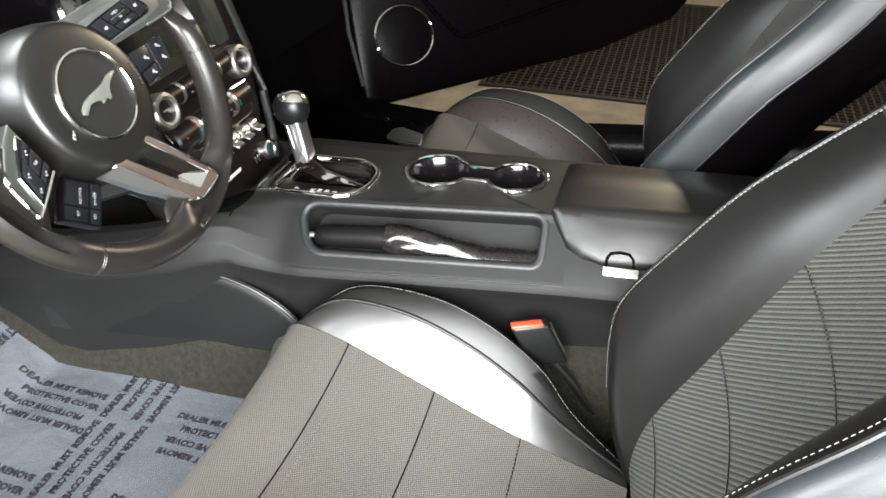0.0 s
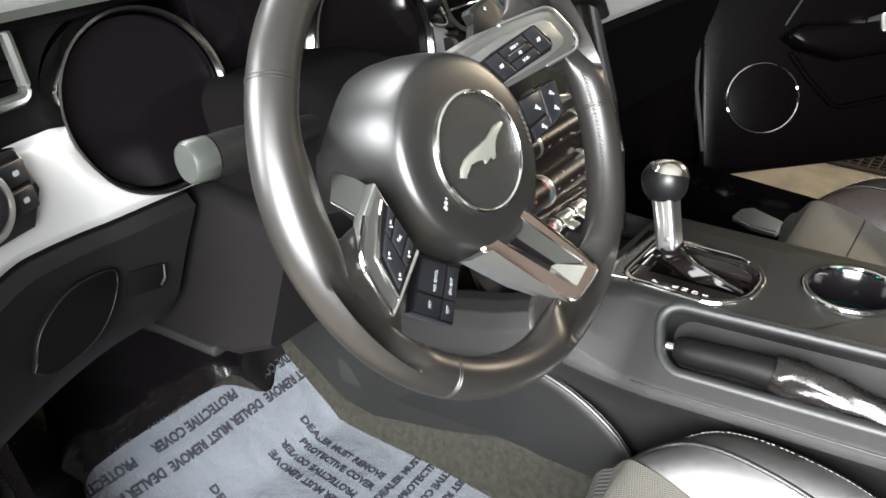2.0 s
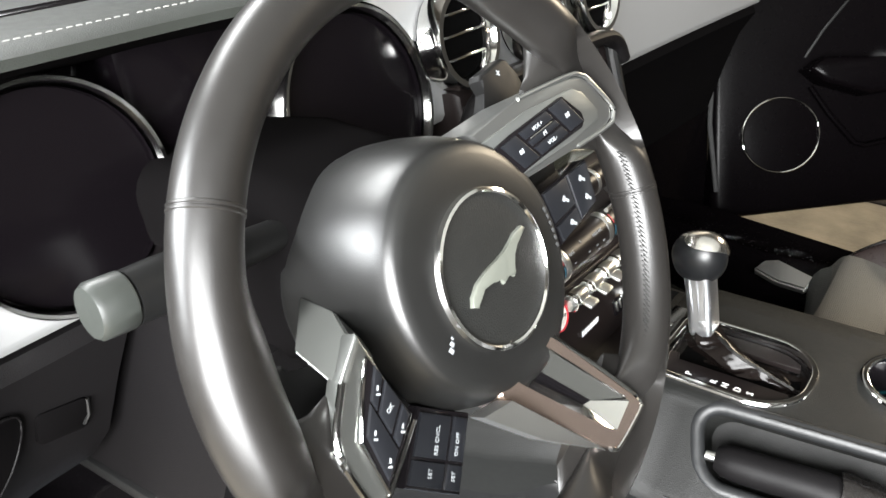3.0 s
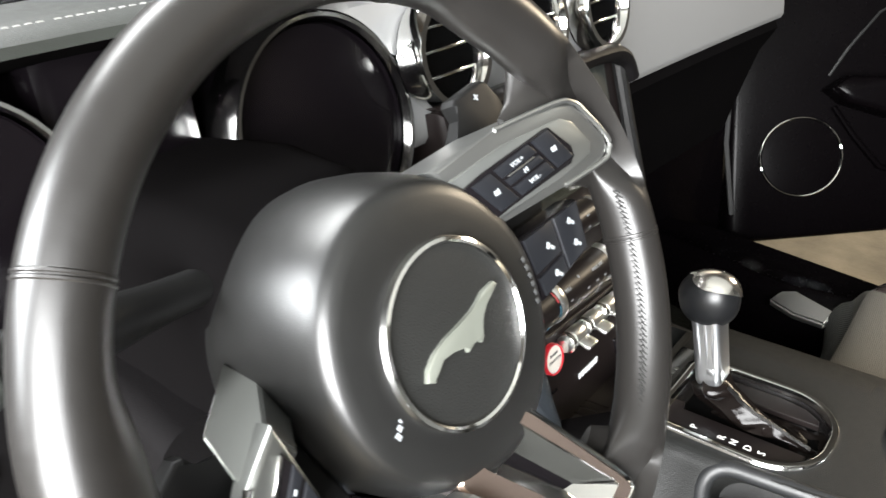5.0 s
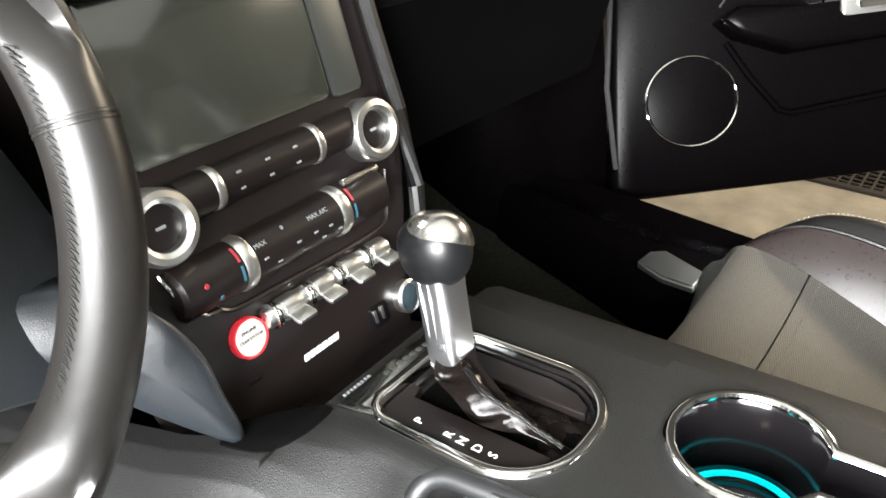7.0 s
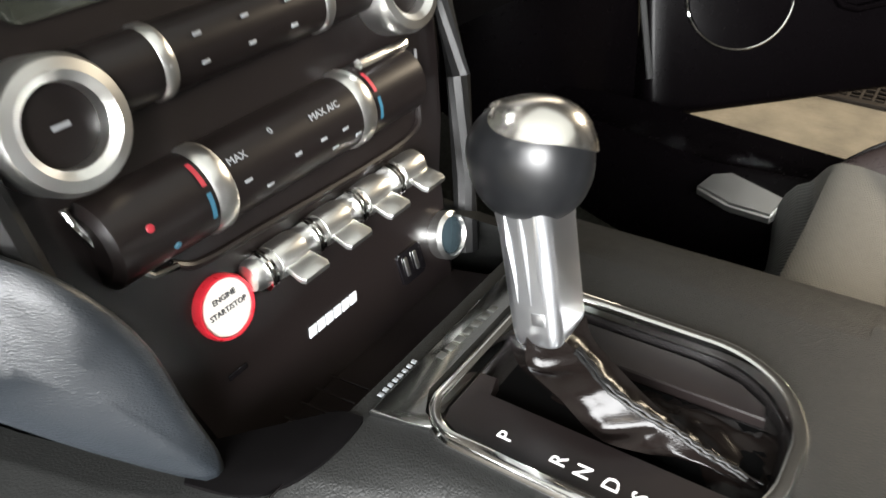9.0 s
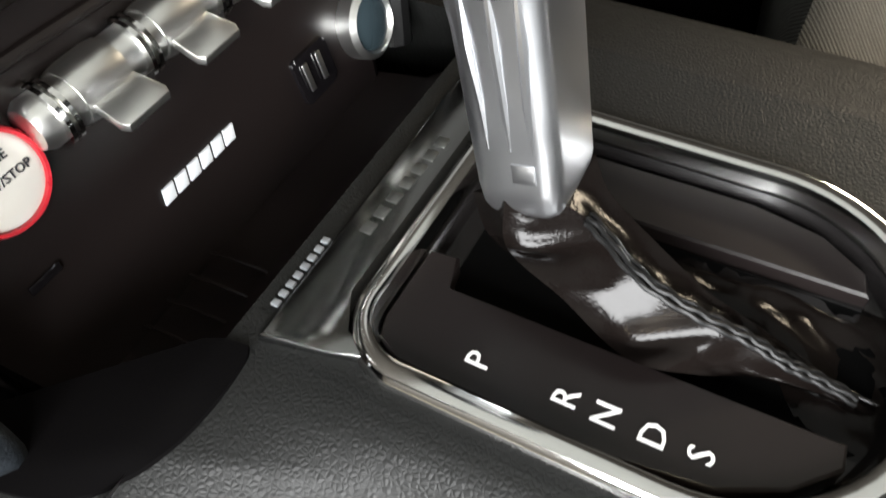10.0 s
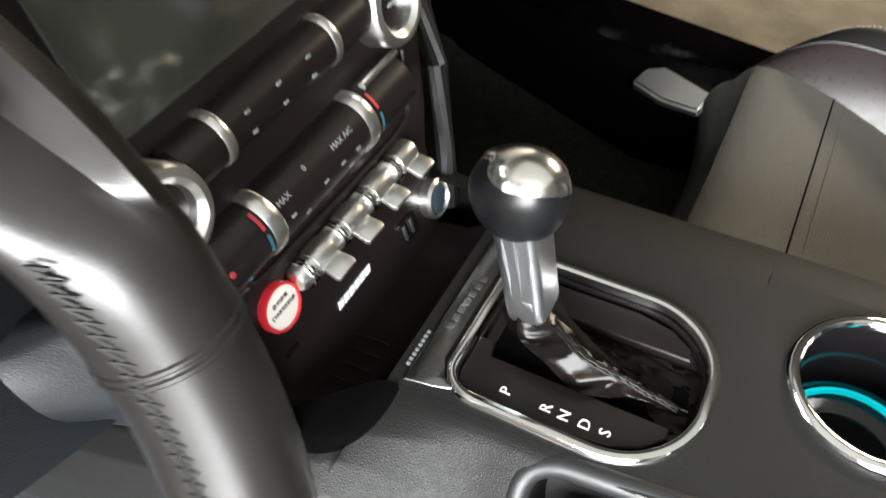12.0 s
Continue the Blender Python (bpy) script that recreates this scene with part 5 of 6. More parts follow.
part("side_edge", bm, PLASTIC, console)
bm = B()
rows = []
for k in range(36):
    y = -0.2 + 0.9 * k / 35
    z = 0.139 * y - 0.03 + (0.75 * max(0, y - 0.42))
    lx = 0.05 * max(0, y - 0.05)
    rows.append([(-0.215 - lx * 0.4, y, z - 0.004), (-0.196 - lx * 0.6, y, z + 0.010), (-0.180 - lx, y, z + 0.034), (-0.166 - lx, y, z + 0.075), (-0.150 - lx, y, z + 0.13)])
loft(bm, rows)
part("tunnel_carpet", bm, CARPET, console, "brown-grey carpet on the tunnel flank")

# tray lining
bm = B()
n_ = len(TRAY)
mid = sum(p[0] for p in TRAY) / n_, sum(p[1] for p in TRAY) / n_
sc = lambda f: [(mid[0] + (u - mid[0]) * f, mid[1] + (y - mid[1]) * (1 - (1 - f) * 0.35)) for u, y in TRAY]
rows = [[kam(u, y, d) for u, y in sc(f)] for f, d in ((1.0, 0.0), (0.975, 0.003), (0.955, 0.010), (0.90, 0.042), (0.86, 0.047), (0.5, 0.048), (0.1, 0.048))]
loft(bm, rows, close=True, last=True)
part("tray", bm, GRAIN, console, "deep handbrake tray with a rounded lip", angle=50)
# the lip is glossier and slightly bluer than the console body
bm = B()
tube(bm, [kam(u, y, 0.0062) for u, y in TRAY], 0.0076, 20, closed=True)
part("tray_lip", bm, material("glossy_tray_edge", (0.009, 0.0095, 0.010), 0.46, spec=0.38, grain=0.22, grain_size=0.0010, kind="leather"), console)

# the line where the flank turns in
bm = B()
tube(bm, [kam(1.035, -0.03 - 0.39 * k / 24, -0.0002) for k in range(25)], 0.0010, 6)
part("flank_line", bm, PLASTIC, console)

# cup holders
bm = B()
inner = cup_outline(-0.003)
loft(bm, [[kon(x, y, z) for x, y in o] for o, z in ((CUPS, 0.0), (inner, -0.004), (cup_outline(-0.006), -0.070), (cup_outline(-0.02), -0.075))], close=True, ends=False)
for (cx, cy), r in ((C1, CR), (C2, CR * 0.885)):
    lathe(bm, [(r - 0.002, -0.0745), (0.001, -0.0745)], KM @ Matrix.Translation((cx, cy, 0)), 24)
cup = part("cup_holder", bm, GLOSS, console, "deep black double cup holder", angle=50)
bm = B()
pts = [kon(x, y, 0.002) for x, y in CUPS]
tube(bm, pts, 0.0042, 10, closed=True, flat=0.8)
part("cup_ring", bm, CHROME, cup, "chrome figure-eight ring")
bm = B()
lathe(bm, [(CR - 0.008, -0.064), (CR - 0.007, -0.061), (CR - 0.0095, -0.061), (CR - 0.0105, -0.064)], KM @ Matrix.Translation((C1[0], C1[1], 0)), 36, cap=False)
part("light_ring", bm, TEAL, cup, "teal light ring in the cup")

# dark rounded lip where the pocket meets the console's top
def edge_run(q, y):
    """A place on the console's skin, q along its section from the top over the rounded edge."""
    sec = [(-0.066, 0.0)] + [p for p in flank(min(y, 0.058), fore(y)) if p[0] < -0.067]
    for (x0, z0), (x1, z1) in zip(sec, sec[1:]):
        d = math.hypot(x1 - x0, z1 - z0)
        if q <= d:
            break
        q -= d
    f = min(1.0, q / max(d, 1e-6))
    past = max(0.0, y - 0.058)
    return kon(x0 + (x1 - x0) * f - 0.24 * past - 0.0010, y, z0 + (z1 - z0) * f - 0.19 * past + 0.0012)


bm = B()
rows = []
hem = spline([(0.0, 0.0500, 0), (0.004, 0.0482, 0), (0.0158, 0.0478, 0), (0.0290, 0.0500, 0), (0.0393, 0.0542, 0), (0.0480, 0.0605, 0), (0.0530, 0.0690, 0), (0.0545, 0.0800, 0), (0.0535, 0.0980, 0)], 48)
for k, p in enumerate(hem):
    q = Vector((0.002 + 0.030 * k / 47, 0.0640 + 0.046 * k / 47, 0))
    rows.append([edge_run(p.x, p.y) - Vector((0, 0, 0.004))] + [edge_run(p.lerp(q, f / 10).x, p.lerp(q, f / 10).y) for f in range(11)])
loft(bm, rows)
part("pocket_lip", bm, SHROUD, stack, "rounded dark lip of the pocket")

# armrest lid and latch
bm = B()
rows = []
for y, up, g in ((-0.392, 0.0, 0.14), (-0.3925, 0.004, 0.20), (-0.395, 0.008, 0.32), (-0.402, 0.0105, 0.46), (-0.417, 0.012, 0.71), (-0.440, 0.0125, 0.86), (-0.466, 0.013, 0.985), (-0.54, 0.015, 1.0), (-0.62, 0.017, 1.0), (-0.76, 0.016, 1.0), (-0.80, 0.010, 1.0), (-0.815, -0.01, 1.0)):
    t = taper(y)
    way = [kon(-0.008, y), kon(top_edge(y), y), kon(0.45 * top_edge(y) + 0.55 * (CH0.x + t), y, -0.0024)] + [kam(u, y) for u in (0.0, 0.15, 0.3, 0.45, 0.6, 0.68)]
    out = [Vector((0, 0, 1)), Vector((-0.1, 0, 1)), Vector((-0.3, 0, 0.95))] + [Vector((-0.70, 0, 0.71))] * 6
    n_ = len(way) - 1
    row = [kon(0.118, y, -0.03), kon(0.114, y, -0.008 + up * 0.6), kon(0.100, y, up * 0.9), kon(0.02, y, up + 0.003)]
    for k in range(13):
        q = g * n_ * k / 12
        i = min(int(q), n_ - 1)
        p, d = way[i].lerp(way[i + 1], q - i), out[i].lerp(out[i + 1], q - i)
        row.append(p + d * (up * min(1.0, 1.35 * math.sqrt(max(0.0, 1 - k / 12)))))
    rows.append(row + [row[-1] - out[-1] * 0.004])
loft(bm, rows, ends=False)
lid = part("armrest_lid", bm, LEATHER, console, "closed leather-look armrest lid", angle=45)
bm = B()
box(bm, (0, 0, 0), (0.013, 0.047, 0.007), 0.0015, frame_of(kam(0.765, -0.494, -0.0035), (-0.70, 0, -0.71), (0, 1, 0.09), (-0.71, 0, 0.70)))
part("latch", bm, SATIN, lid, "silver latch tab")
# a raised black tube stands in for the shade of the latch recess
bm = B()
tube(bm, [kam(u, y, -0.0105 + 0.008 * (u - 0.46) / 0.25) for u, y in ((0.70, -0.473), (0.55, -0.474), (0.48, -0.478), (0.46, -0.490), (0.48, -0.502), (0.55, -0.508), (0.70, -0.510))], 0.0022, 8)
part("latch_recess_shade", bm, VOID, lid)

# ---- gear selector ----
sel = thing("gear_selector", (0.0, -0.03, 0.28), "automatic gear selector with a chrome-topped knob in a chrome bezel", "gear selector")
bm = B()
loft(bm, [[kon(x, y, z) for x, y in shrink(SHIFT, d)] for d, z in ((-0.0052, -0.002), (-0.0046, 0.0016), (-0.0030, 0.0034), (0.0002, 0.0040), (0.0022, 0.0032), (0.0036, -0.001), (0.0040, -0.006))], close=True)
part("bezel", bm, CHROME, sel, "chrome bezel ring")
bm = B()
prism(bm, [(-0.064, 0.049), (-0.060, 0.030), (-0.0555, 0.012), (-0.053, 0.028), (-0.040, 0.035), (0.044, 0.035), (0.058, 0.028), (0.060, 0.012), (0.066, 0.034), (0.068, 0.050)][::-1], -0.004, 0.0030, KM, 0.0016, 3)
fp = part("front_plate", bm, PLATE, sel, "bright plate at the front of the bezel")
for k in range(7):
    bm = B()
    box(bm, (-0.017 + 0.0072 * k, 0.0415 - 0.0004 * k, 0.0030), (0.0048, 0.0042, 0.0009), 0.0003, KM)
    part("badge_bar", bm, DIMMEDSILVER, fp)
for k in range(8):
    bm = B()
    box(bm, (-0.0515 + 0.0037 * k, 0.0520, 0.0006), (0.0024, 0.0026, 0.001), 0.0003, KM)
    part("strip", bm, MARK, fp)
bm = B()
loft(bm, [[kon(x, y, z) for x, y in o] for o, z in ((SHIFT, 0.0), (shrink(SHIFT, 0.004), -0.004), (shrink(SHIFT, 0.006), -0.010), (shrink(SHIFT, 0.03), -0.011))], close=True, last=True)
part("well", bm, WELL, sel, angle=50)
# a solid black plate stands in for the shade in the open slot
bm = B()
prism(bm, rounded(-0.022, -0.108, 0.026, 0.014, 0.008), -0.012, -0.0095, KM, 0.001, 1)
part("lever_slot_shade", bm, VOID, sel)
bm = B()
plate = [(-0.0245, 0.011), (-0.0228, -0.1000), (-0.0300, -0.1005), (-0.0410, -0.0900), (-0.0490, -0.0740), (-0.0516, -0.050), (-0.0516, 0.012), (-0.0470, 0.0205), (-0.040, 0.0225), (-0.0130, 0.0225), (-0.0120, 0.013)]
prism(bm, plate[::-1], -0.012, -0.0015, KM, 0.0008, 1)
gp = part("gear_plate", bm, PANELBLACK, sel)
for t, y in (("P", -0.0084), ("R", -0.0337), ("N", -0.0447), ("D", -0.0572), ("S", -0.0692)):
    words("gear_mark", t, 0.0098, KM @ pose(-0.0419, y, -0.0011), WHITE, gp)
bm = B()
prism(bm, [(0.0270, 0.010), (0.0285, -0.098), (0.0370, -0.096), (0.0465, -0.082), (0.0500, -0.060), (0.0500, 0.012), (0.0450, 0.017), (0.0330, 0.017)], -0.012, -0.0050, KM, 0.0008, 1)
part("side_plate", bm, PANELBLACK, sel, "satin brown-black plate beside the slot")
# gaiter: creased leather falling to the rear into the slot
base = Vector((0.005, -0.006, 0.321))
# three edges lead the leather from the sleeve down into the slot: a pinched ridge, the sewn seam and the far edge
PINCH = spline([(-0.0095, 0.000, 0.027), (-0.0175, -0.0050, 0.0180), (-0.0224, -0.0231, 0.0125), (-0.0277, -0.0439, 0.0050), (-0.0214, -0.0610, 0.0002), (-0.0138, -0.0742, -0.0028), (-0.0092, -0.0920, -0.0066), (-0.0085, -0.1070, -0.0090)], 57)
SEWN = spline([(-0.0045, -0.0160, 0.028), (-0.0062, -0.0250, 0.0255), (-0.0120, -0.0405, 0.0190), (-0.0116, -0.0563, 0.0122), (-0.0090, -0.0700, 0.0062), (-0.0086, -0.0810, 0.0014), (-0.0068, -0.0915, -0.0030), (-0.0070, -0.1060, -0.0072)], 57)
FAR = spline([(0.0165, -0.0160, 0.028), (0.0085, -0.0240, 0.0235), (0.0030, -0.0390, 0.0175), (-0.0012, -0.0551, 0.0105), (-0.0008, -0.0660, 0.0048), (-0.0005, -0.0775, -0.0005), (-0.0020, -0.0900, -0.0050), (-0.0030, -0.1060, -0.0090)], 57)
bm = B()
rows = []
for k, (a, m, c) in enumerate(zip(PINCH, SEWN, FAR)):
    t = k / 56
    mid = (a + c) / 2
    under = Vector((mid.x, mid.y + 0.020 * (1 - t) + 0.004, max(-0.0115, min(a.z, c.z) - 0.014 * (1 - t) - 0.002)))
    row = []
    for p, q, n, sag in ((a, m, 12, 0.0030), (m, c, 8, 0.0014), (c, under, 6, -0.003), (under, a, 8, -0.001)):
        across = (q - p)
        out = Vector((0.3 * across.z, -0.6, 0.75)).normalized()
        for j in range(n):
            f = j / n
            hump = math.sin(math.pi * f)
            z = -sag * hump
            if n == 12:
                # the panel buckles into two facets where the lever bends it
                z -= 0.0042 * math.exp(-(((t - 0.40 - 0.06 * f) / 0.045) ** 2)) * hump - 0.0030 * math.exp(-(((t - 0.28) / 0.07) ** 2)) * hump - 0.0022 * math.exp(-(((t - 0.52) / 0.06) ** 2)) * hump
                z -= 0.0034 * math.exp(-(((t - 0.135 - 0.05 * f) / 0.028) ** 2)) * hump
            pt = p.lerp(q, f)
            fine = noise.noise(Vector((pt.x * 260, pt.y * 150, pt.z * 150))) * 0.0009 + noise.noise(Vector((pt.x * 620, pt.y * 190, 3.0))) * 0.0006 * (0.4 + 1.6 * max(0.0, t - 0.5))
            row.append(kon(*(pt + out * (z + fine * hump))))
    rows.append(row)
loft(bm, rows, close=True, ends=True)
SKIRT = material("gaiter_leather", (0.0035, 0.0026, 0.0023), 0.18, spec=0.12, grain=0.10, grain_size=0.0014, kind="leather", wear=0.06)
part("gaiter", bm, SKIRT, sel, "creased glossy black leather gaiter", angle=60)
# the skirt of the gaiter, slack and creased over the slot
bm = B()
rows = []
for k in range(31):
    y = -0.112 + 0.104 * k / 30
    row = []
    for j in range(25):
        u = j / 24
        left = -0.004 - 0.016 * min(1.0, max(0.0, (-0.070 - y) / 0.02)) + 0.003 * math.sin(70 * y)
        x = left + (0.0275 - left) * u
        edge = min(1.0, 6 * u, 6 * (1 - u), 0.3 * (k + 0.3), 0.3 * (30.3 - k))
        z = -0.0102 + edge * (0.0026 + 0.0050 * (0.5 - abs(noise.noise(Vector((x * 60, y * 45, 1.0))))) + 0.0024 * (0.5 - abs(noise.noise(Vector((x * 150, y * 190, 4.0))))) - 0.003)
        row.append(kon(x, y, z))
    rows.append(row)
loft(bm, rows)
part("gaiter_skirt", bm, SKIRT, sel, "slack creased skirt of the gaiter", angle=60)
for u, lift in ((-0.0019, 0.0002), (0.0, 0.0007), (0.0019, 0.0002)):
    bm = B()
    tube(bm, [kon(p.x + u * (1.0 - 0.3 * k / 56) + 0.0003 * math.sin(1.6 * k + u * 1500), p.y, p.z + lift + 0.0003 * math.cos(1.6 * k)) for k, p in enumerate(SEWN) if 5 < k < 54], 0.0008, 7)
    part("gaiter_seam", bm, PADDLE, sel)
ax = (Vector((0.014, 0.004, 0.405)) - base).normalized()
LM = frame_of(base, (1, 0, -ax.x / ax.z), ax.cross(Vector((1, 0, -ax.x / ax.z))), ax)
bm = B()
rows = []
for h, hx, hy in ((-0.002, 0.0135, 0.0115), (0.0, 0.0142, 0.0122), (0.003, 0.0146, 0.0126), (0.03, 0.0146, 0.0128), (0.048, 0.0148, 0.0129), (0.058, 0.0156, 0.0134), (0.064, 0.0162, 0.0140)):
    rows.append([LM @ Vector((x, y, h + (0.0018 * (x / hx) - 0.001 if h < 0.001 else 0))) for x, y in rounded(-hx, -hy, hx, hy, 0.0055, 6)])
loft(bm, rows, close=True, ends=True)
sl = part("sleeve", bm, LEVER, sel, "satin silver lever sleeve", angle=40)
for y in (-0.0068, -0.0005, 0.0058):
    bm = B()
    tube(bm, [LM @ Vector((-0.0143 - 0.0006 * (h > 0.04), y * (1 + 0.15 * (h > 0.04)), h)) for h in (0.016, 0.03, 0.045, 0.060)], [0.0005, 0.0012, 0.0014, 0.0010], 8)
    part("ridge", bm, LEVER, sl)
bm = B()
box(bm, (-0.0146, -0.0035, 0.0095), (0.0010, 0.0068, 0.0060), 0.0004, LM)
part("latch", bm, LEVER, sl)


def ball(h):
    """The knob's radius at a height over the sleeve's foot: a flattened ball."""
    q = (h - 0.080) / (0.0300 if h < 0.080 else 0.0225)
    return 0.0253 * max(0.0, 1 - abs(q) ** 2.2) ** (1 / 2.2)


bm = B()
hs = [0.0503 + 0.0521 * (0.5 - 0.5 * math.cos(math.pi * k / 20)) for k in range(21)]
rows = [[LM @ Vector((max(0.0006, ball(h)) * 0.93 * math.cos(a), max(0.0006, ball(h)) * 1.10 * math.sin(a), h)) for a in [2 * math.pi * k / 40 for k in range(40)]] for h in hs]
loft(bm, rows, close=True, ends=True)
kn = part("knob", bm, material("knob_black", (0.0040, 0.0042, 0.0046), 0.33, spec=0.30, wear=0.05), sel, "satin black shift knob", angle=60)
# the cap's rim dips towards the driver's rear
bm = B()
rows = []
rims = [0.0893 - 0.0100 * math.cos(a + 0.95) + 0.0015 * math.cos(3 * a) for a in [2 * math.pi * k / 48 for k in range(48)]]
for f in (0.0, 0.02, 0.15, 0.3, 0.45, 0.6, 0.72, 0.82, 0.9, 0.96, 0.995):
    row = []
    for k in range(48):
        a = 2 * math.pi * k / 48
        h = rims[k] + (0.1025 - rims[k]) * f
        r = ball(h) + (0.0002 if f == 0 else 0.0012)
        row.append(LM @ Vector((r * 0.93 * math.cos(a), r * 1.10 * math.sin(a), h + (0.0012 if f > 0.3 else 0.0))))
    rows.append(row)
loft(bm, rows, close=True, ends=True)
part("cap", bm, CAPMETAL, kn, "bright chrome cap", angle=60)

# ---- handbrake ----
hb = thing("handbrake", (-0.09, -0.25, 0.2), "black handbrake lever, lowered, with a creased leather gaiter", "handbrake")
bm = B()
gp_ = spline([kam(0.44, -0.062, 0.006), kam(0.44, -0.10, 0.004), kam(0.43, -0.14, 0.003), kam(0.44, -0.176, 0.005)], 16)
tube(bm, gp_, [0.0115, 0.0150, 0.0160, 0.0164, 0.0165, 0.0164, 0.0163, 0.0163, 0.0164, 0.0166, 0.0168, 0.0170, 0.0172, 0.0174, 0.0175, 0.0168], 20)
part("grip", bm, LOWER, hb, "satin black grip", angle=50)
bm = B()
tube(bm, [kam(0.44, -0.052, 0.006), kam(0.44, -0.064, 0.006)], [0.0045, 0.005], 14)
part("release_button", bm, SATIN, hb)
bm = B()
rows = []
ctr = spline([kam(0.42, -0.168, 0.002), kam(0.44, -0.20, 0.005), kam(0.52, -0.25, 0.016), kam(0.60, -0.31, 0.024), kam(0.64, -0.390, 0.025)], 26)
for k, p in enumerate(ctr):
    t = k / 25
    row = []
    for j in range(36):
        a = 2 * math.pi * j / 36
        slack = math.sin(math.pi * min(1.0, 0.15 + t))
        r = 0.0198 + 0.0034 * math.exp(-(((t - 0.16) / 0.12) ** 2)) - 0.0012 * t - 0.0034 * math.exp(-(((t - 0.52) / 0.05) ** 2)) - 0.0030 * math.exp(-(((t - 0.74) / 0.04) ** 2))
        r += 0.0062 * slack * noise.noise(Vector((1.3 * math.cos(a), 1.3 * math.sin(a), 3.4 * t + 7.0)))
        r += 0.0030 * max(0.0, t - 0.35) * (1 - abs(noise.noise(Vector((2.6 * math.cos(a + 3 * t), 2.6 * math.sin(a + 3 * t), 6.0 * t)))) * 2)
        r += 0.0036 * slack * noise.noise(Vector((2.8 * math.cos(a), 2.8 * math.sin(a), 8.0 * t + 2.0)))
        row.append(p + Vector((r * math.cos(a), 0.003 * math.sin(2 * a + 8 * t), r * math.sin(a) * (1 - 0.25 * t))))
    rows.append(row)
loft(bm, rows, close=True, ends=True)
part("gaiter", bm, material("brake_gaiter_leather", (0.0058, 0.0050, 0.0047), 0.27, spec=0.55, grain=0.08, grain_size=0.0015, kind="leather"), hb, "glossy wrinkled leather gaiter", angle=60)
bm = B()
tube(bm, [kam(0.90, -0.150, 0.030), kam(0.84, -0.168, 0.018), kam(0.84, -0.185, 0.018), kam(0.92, -0.20, 0.032)], [0.006, 0.012, 0.012, 0.006], 14)
part("gaiter_fold", bm, material("gaiter_fold_leather", (0.06, 0.03, 0.025), 0.25, spec=0.7), hb)

# ---- seats ----
seat = thing("bucket_seat", (-0.375, -0.3, -0.05), "black leather sports seat with perforated cloth centre, driver's", "seat", "front seats")
XC = -0.375


def mir(p):
    return Vector((2 * XC - p[0], p[1], p[2]))


SEAM = [(-0.207, -0.030, 0.140), (-0.213, -0.060, 0.168), (-0.222, -0.134, 0.150), (-0.235, -0.249, 0.094), (-0.250, -0.36, 0.044), (-0.270, -0.512, -0.008)]
RIDGE = [(-0.190, -0.012, 0.110), (-0.172, -0.075, 0.168), (-0.160, -0.142, 0.204), (-0.158, -0.238, 0.194), (-0.165, -0.316, 0.162), (-0.180, -0.390, 0.105), (-0.200, -0.436, 0.045), (-0.222, -0.507, -0.020)]
NS = 40
seam, ridge = spline(SEAM, NS), spline(RIDGE, NS)

# centre of the cushion
bm = B()
rows = []
for p in seam:
    w = p.x - XC
    row = []
    for k in range(25):
        u = -1 + 2 * k / 24
        dip = 0.012 * (1 - u * u)
        row.append((XC + w * u, p.y - 0.02 * (1 - u * u) * (p.y > -0.05), p.z - dip + 0.004))
    rows.append(row)
front = [[(q[0], q[1] + dy, q[2] - dz) for q in rows[0]] for dy, dz in ((0.032, 0.14), (0.032, 0.060), (0.029, 0.036), (0.022, 0.018), (0.012, 0.006))]
top = rows
rows = front + rows[:2]
run = [0.0]
for a, c in zip(rows, rows[1:]):
    run.append(run[-1] + (Vector(c[12]) - Vector(a[12])).length)
loft(bm, rows, uv=lambda i, j: (rows[i][j][0], run[i]))
part("front_roll", bm, RIBBED, seat, "ribbed cloth roll along the cushion's front", angle=60)
bm = B()
rows = top[1:]
run = [0.0]
for a, c in zip(rows, rows[1:]):
    run.append(run[-1] + (Vector(c[12]) - Vector(a[12])).length)
loft(bm, rows, uv=lambda i, j: (rows[i][j][0] * 0.92 + run[i] * 0.38, run[i] * 0.92 - rows[i][j][0] * 0.38))
cu = part("cushion_centre", bm, PERF, seat, "grey-black perforated cushion panel", angle=60)


def cushion_at(u, y):
    i = min(range(NS), key=lambda k: abs(seam[k].y - y))
    p = seam[i]
    return Vector((XC + (p.x - XC) * u, p.y, p.z - 0.012 * (1 - u * u) + 0.0052))


for y in (-0.145, -0.262, -0.375):
    bm = B()
    tube(bm, [cushion_at(-1 + 0.08 * k, y) + Vector((0, 0, -0.0012)) for k in range(26)], 0.0011, 6)
    part("cross_seam", bm, LEATHER, cu)
    stitches("stitching", [cushion_at(-1 + 0.08 * k, y - 0.004) for k in range(26)], DULL, cu, 0.0030, 0.0028, 0.0004)


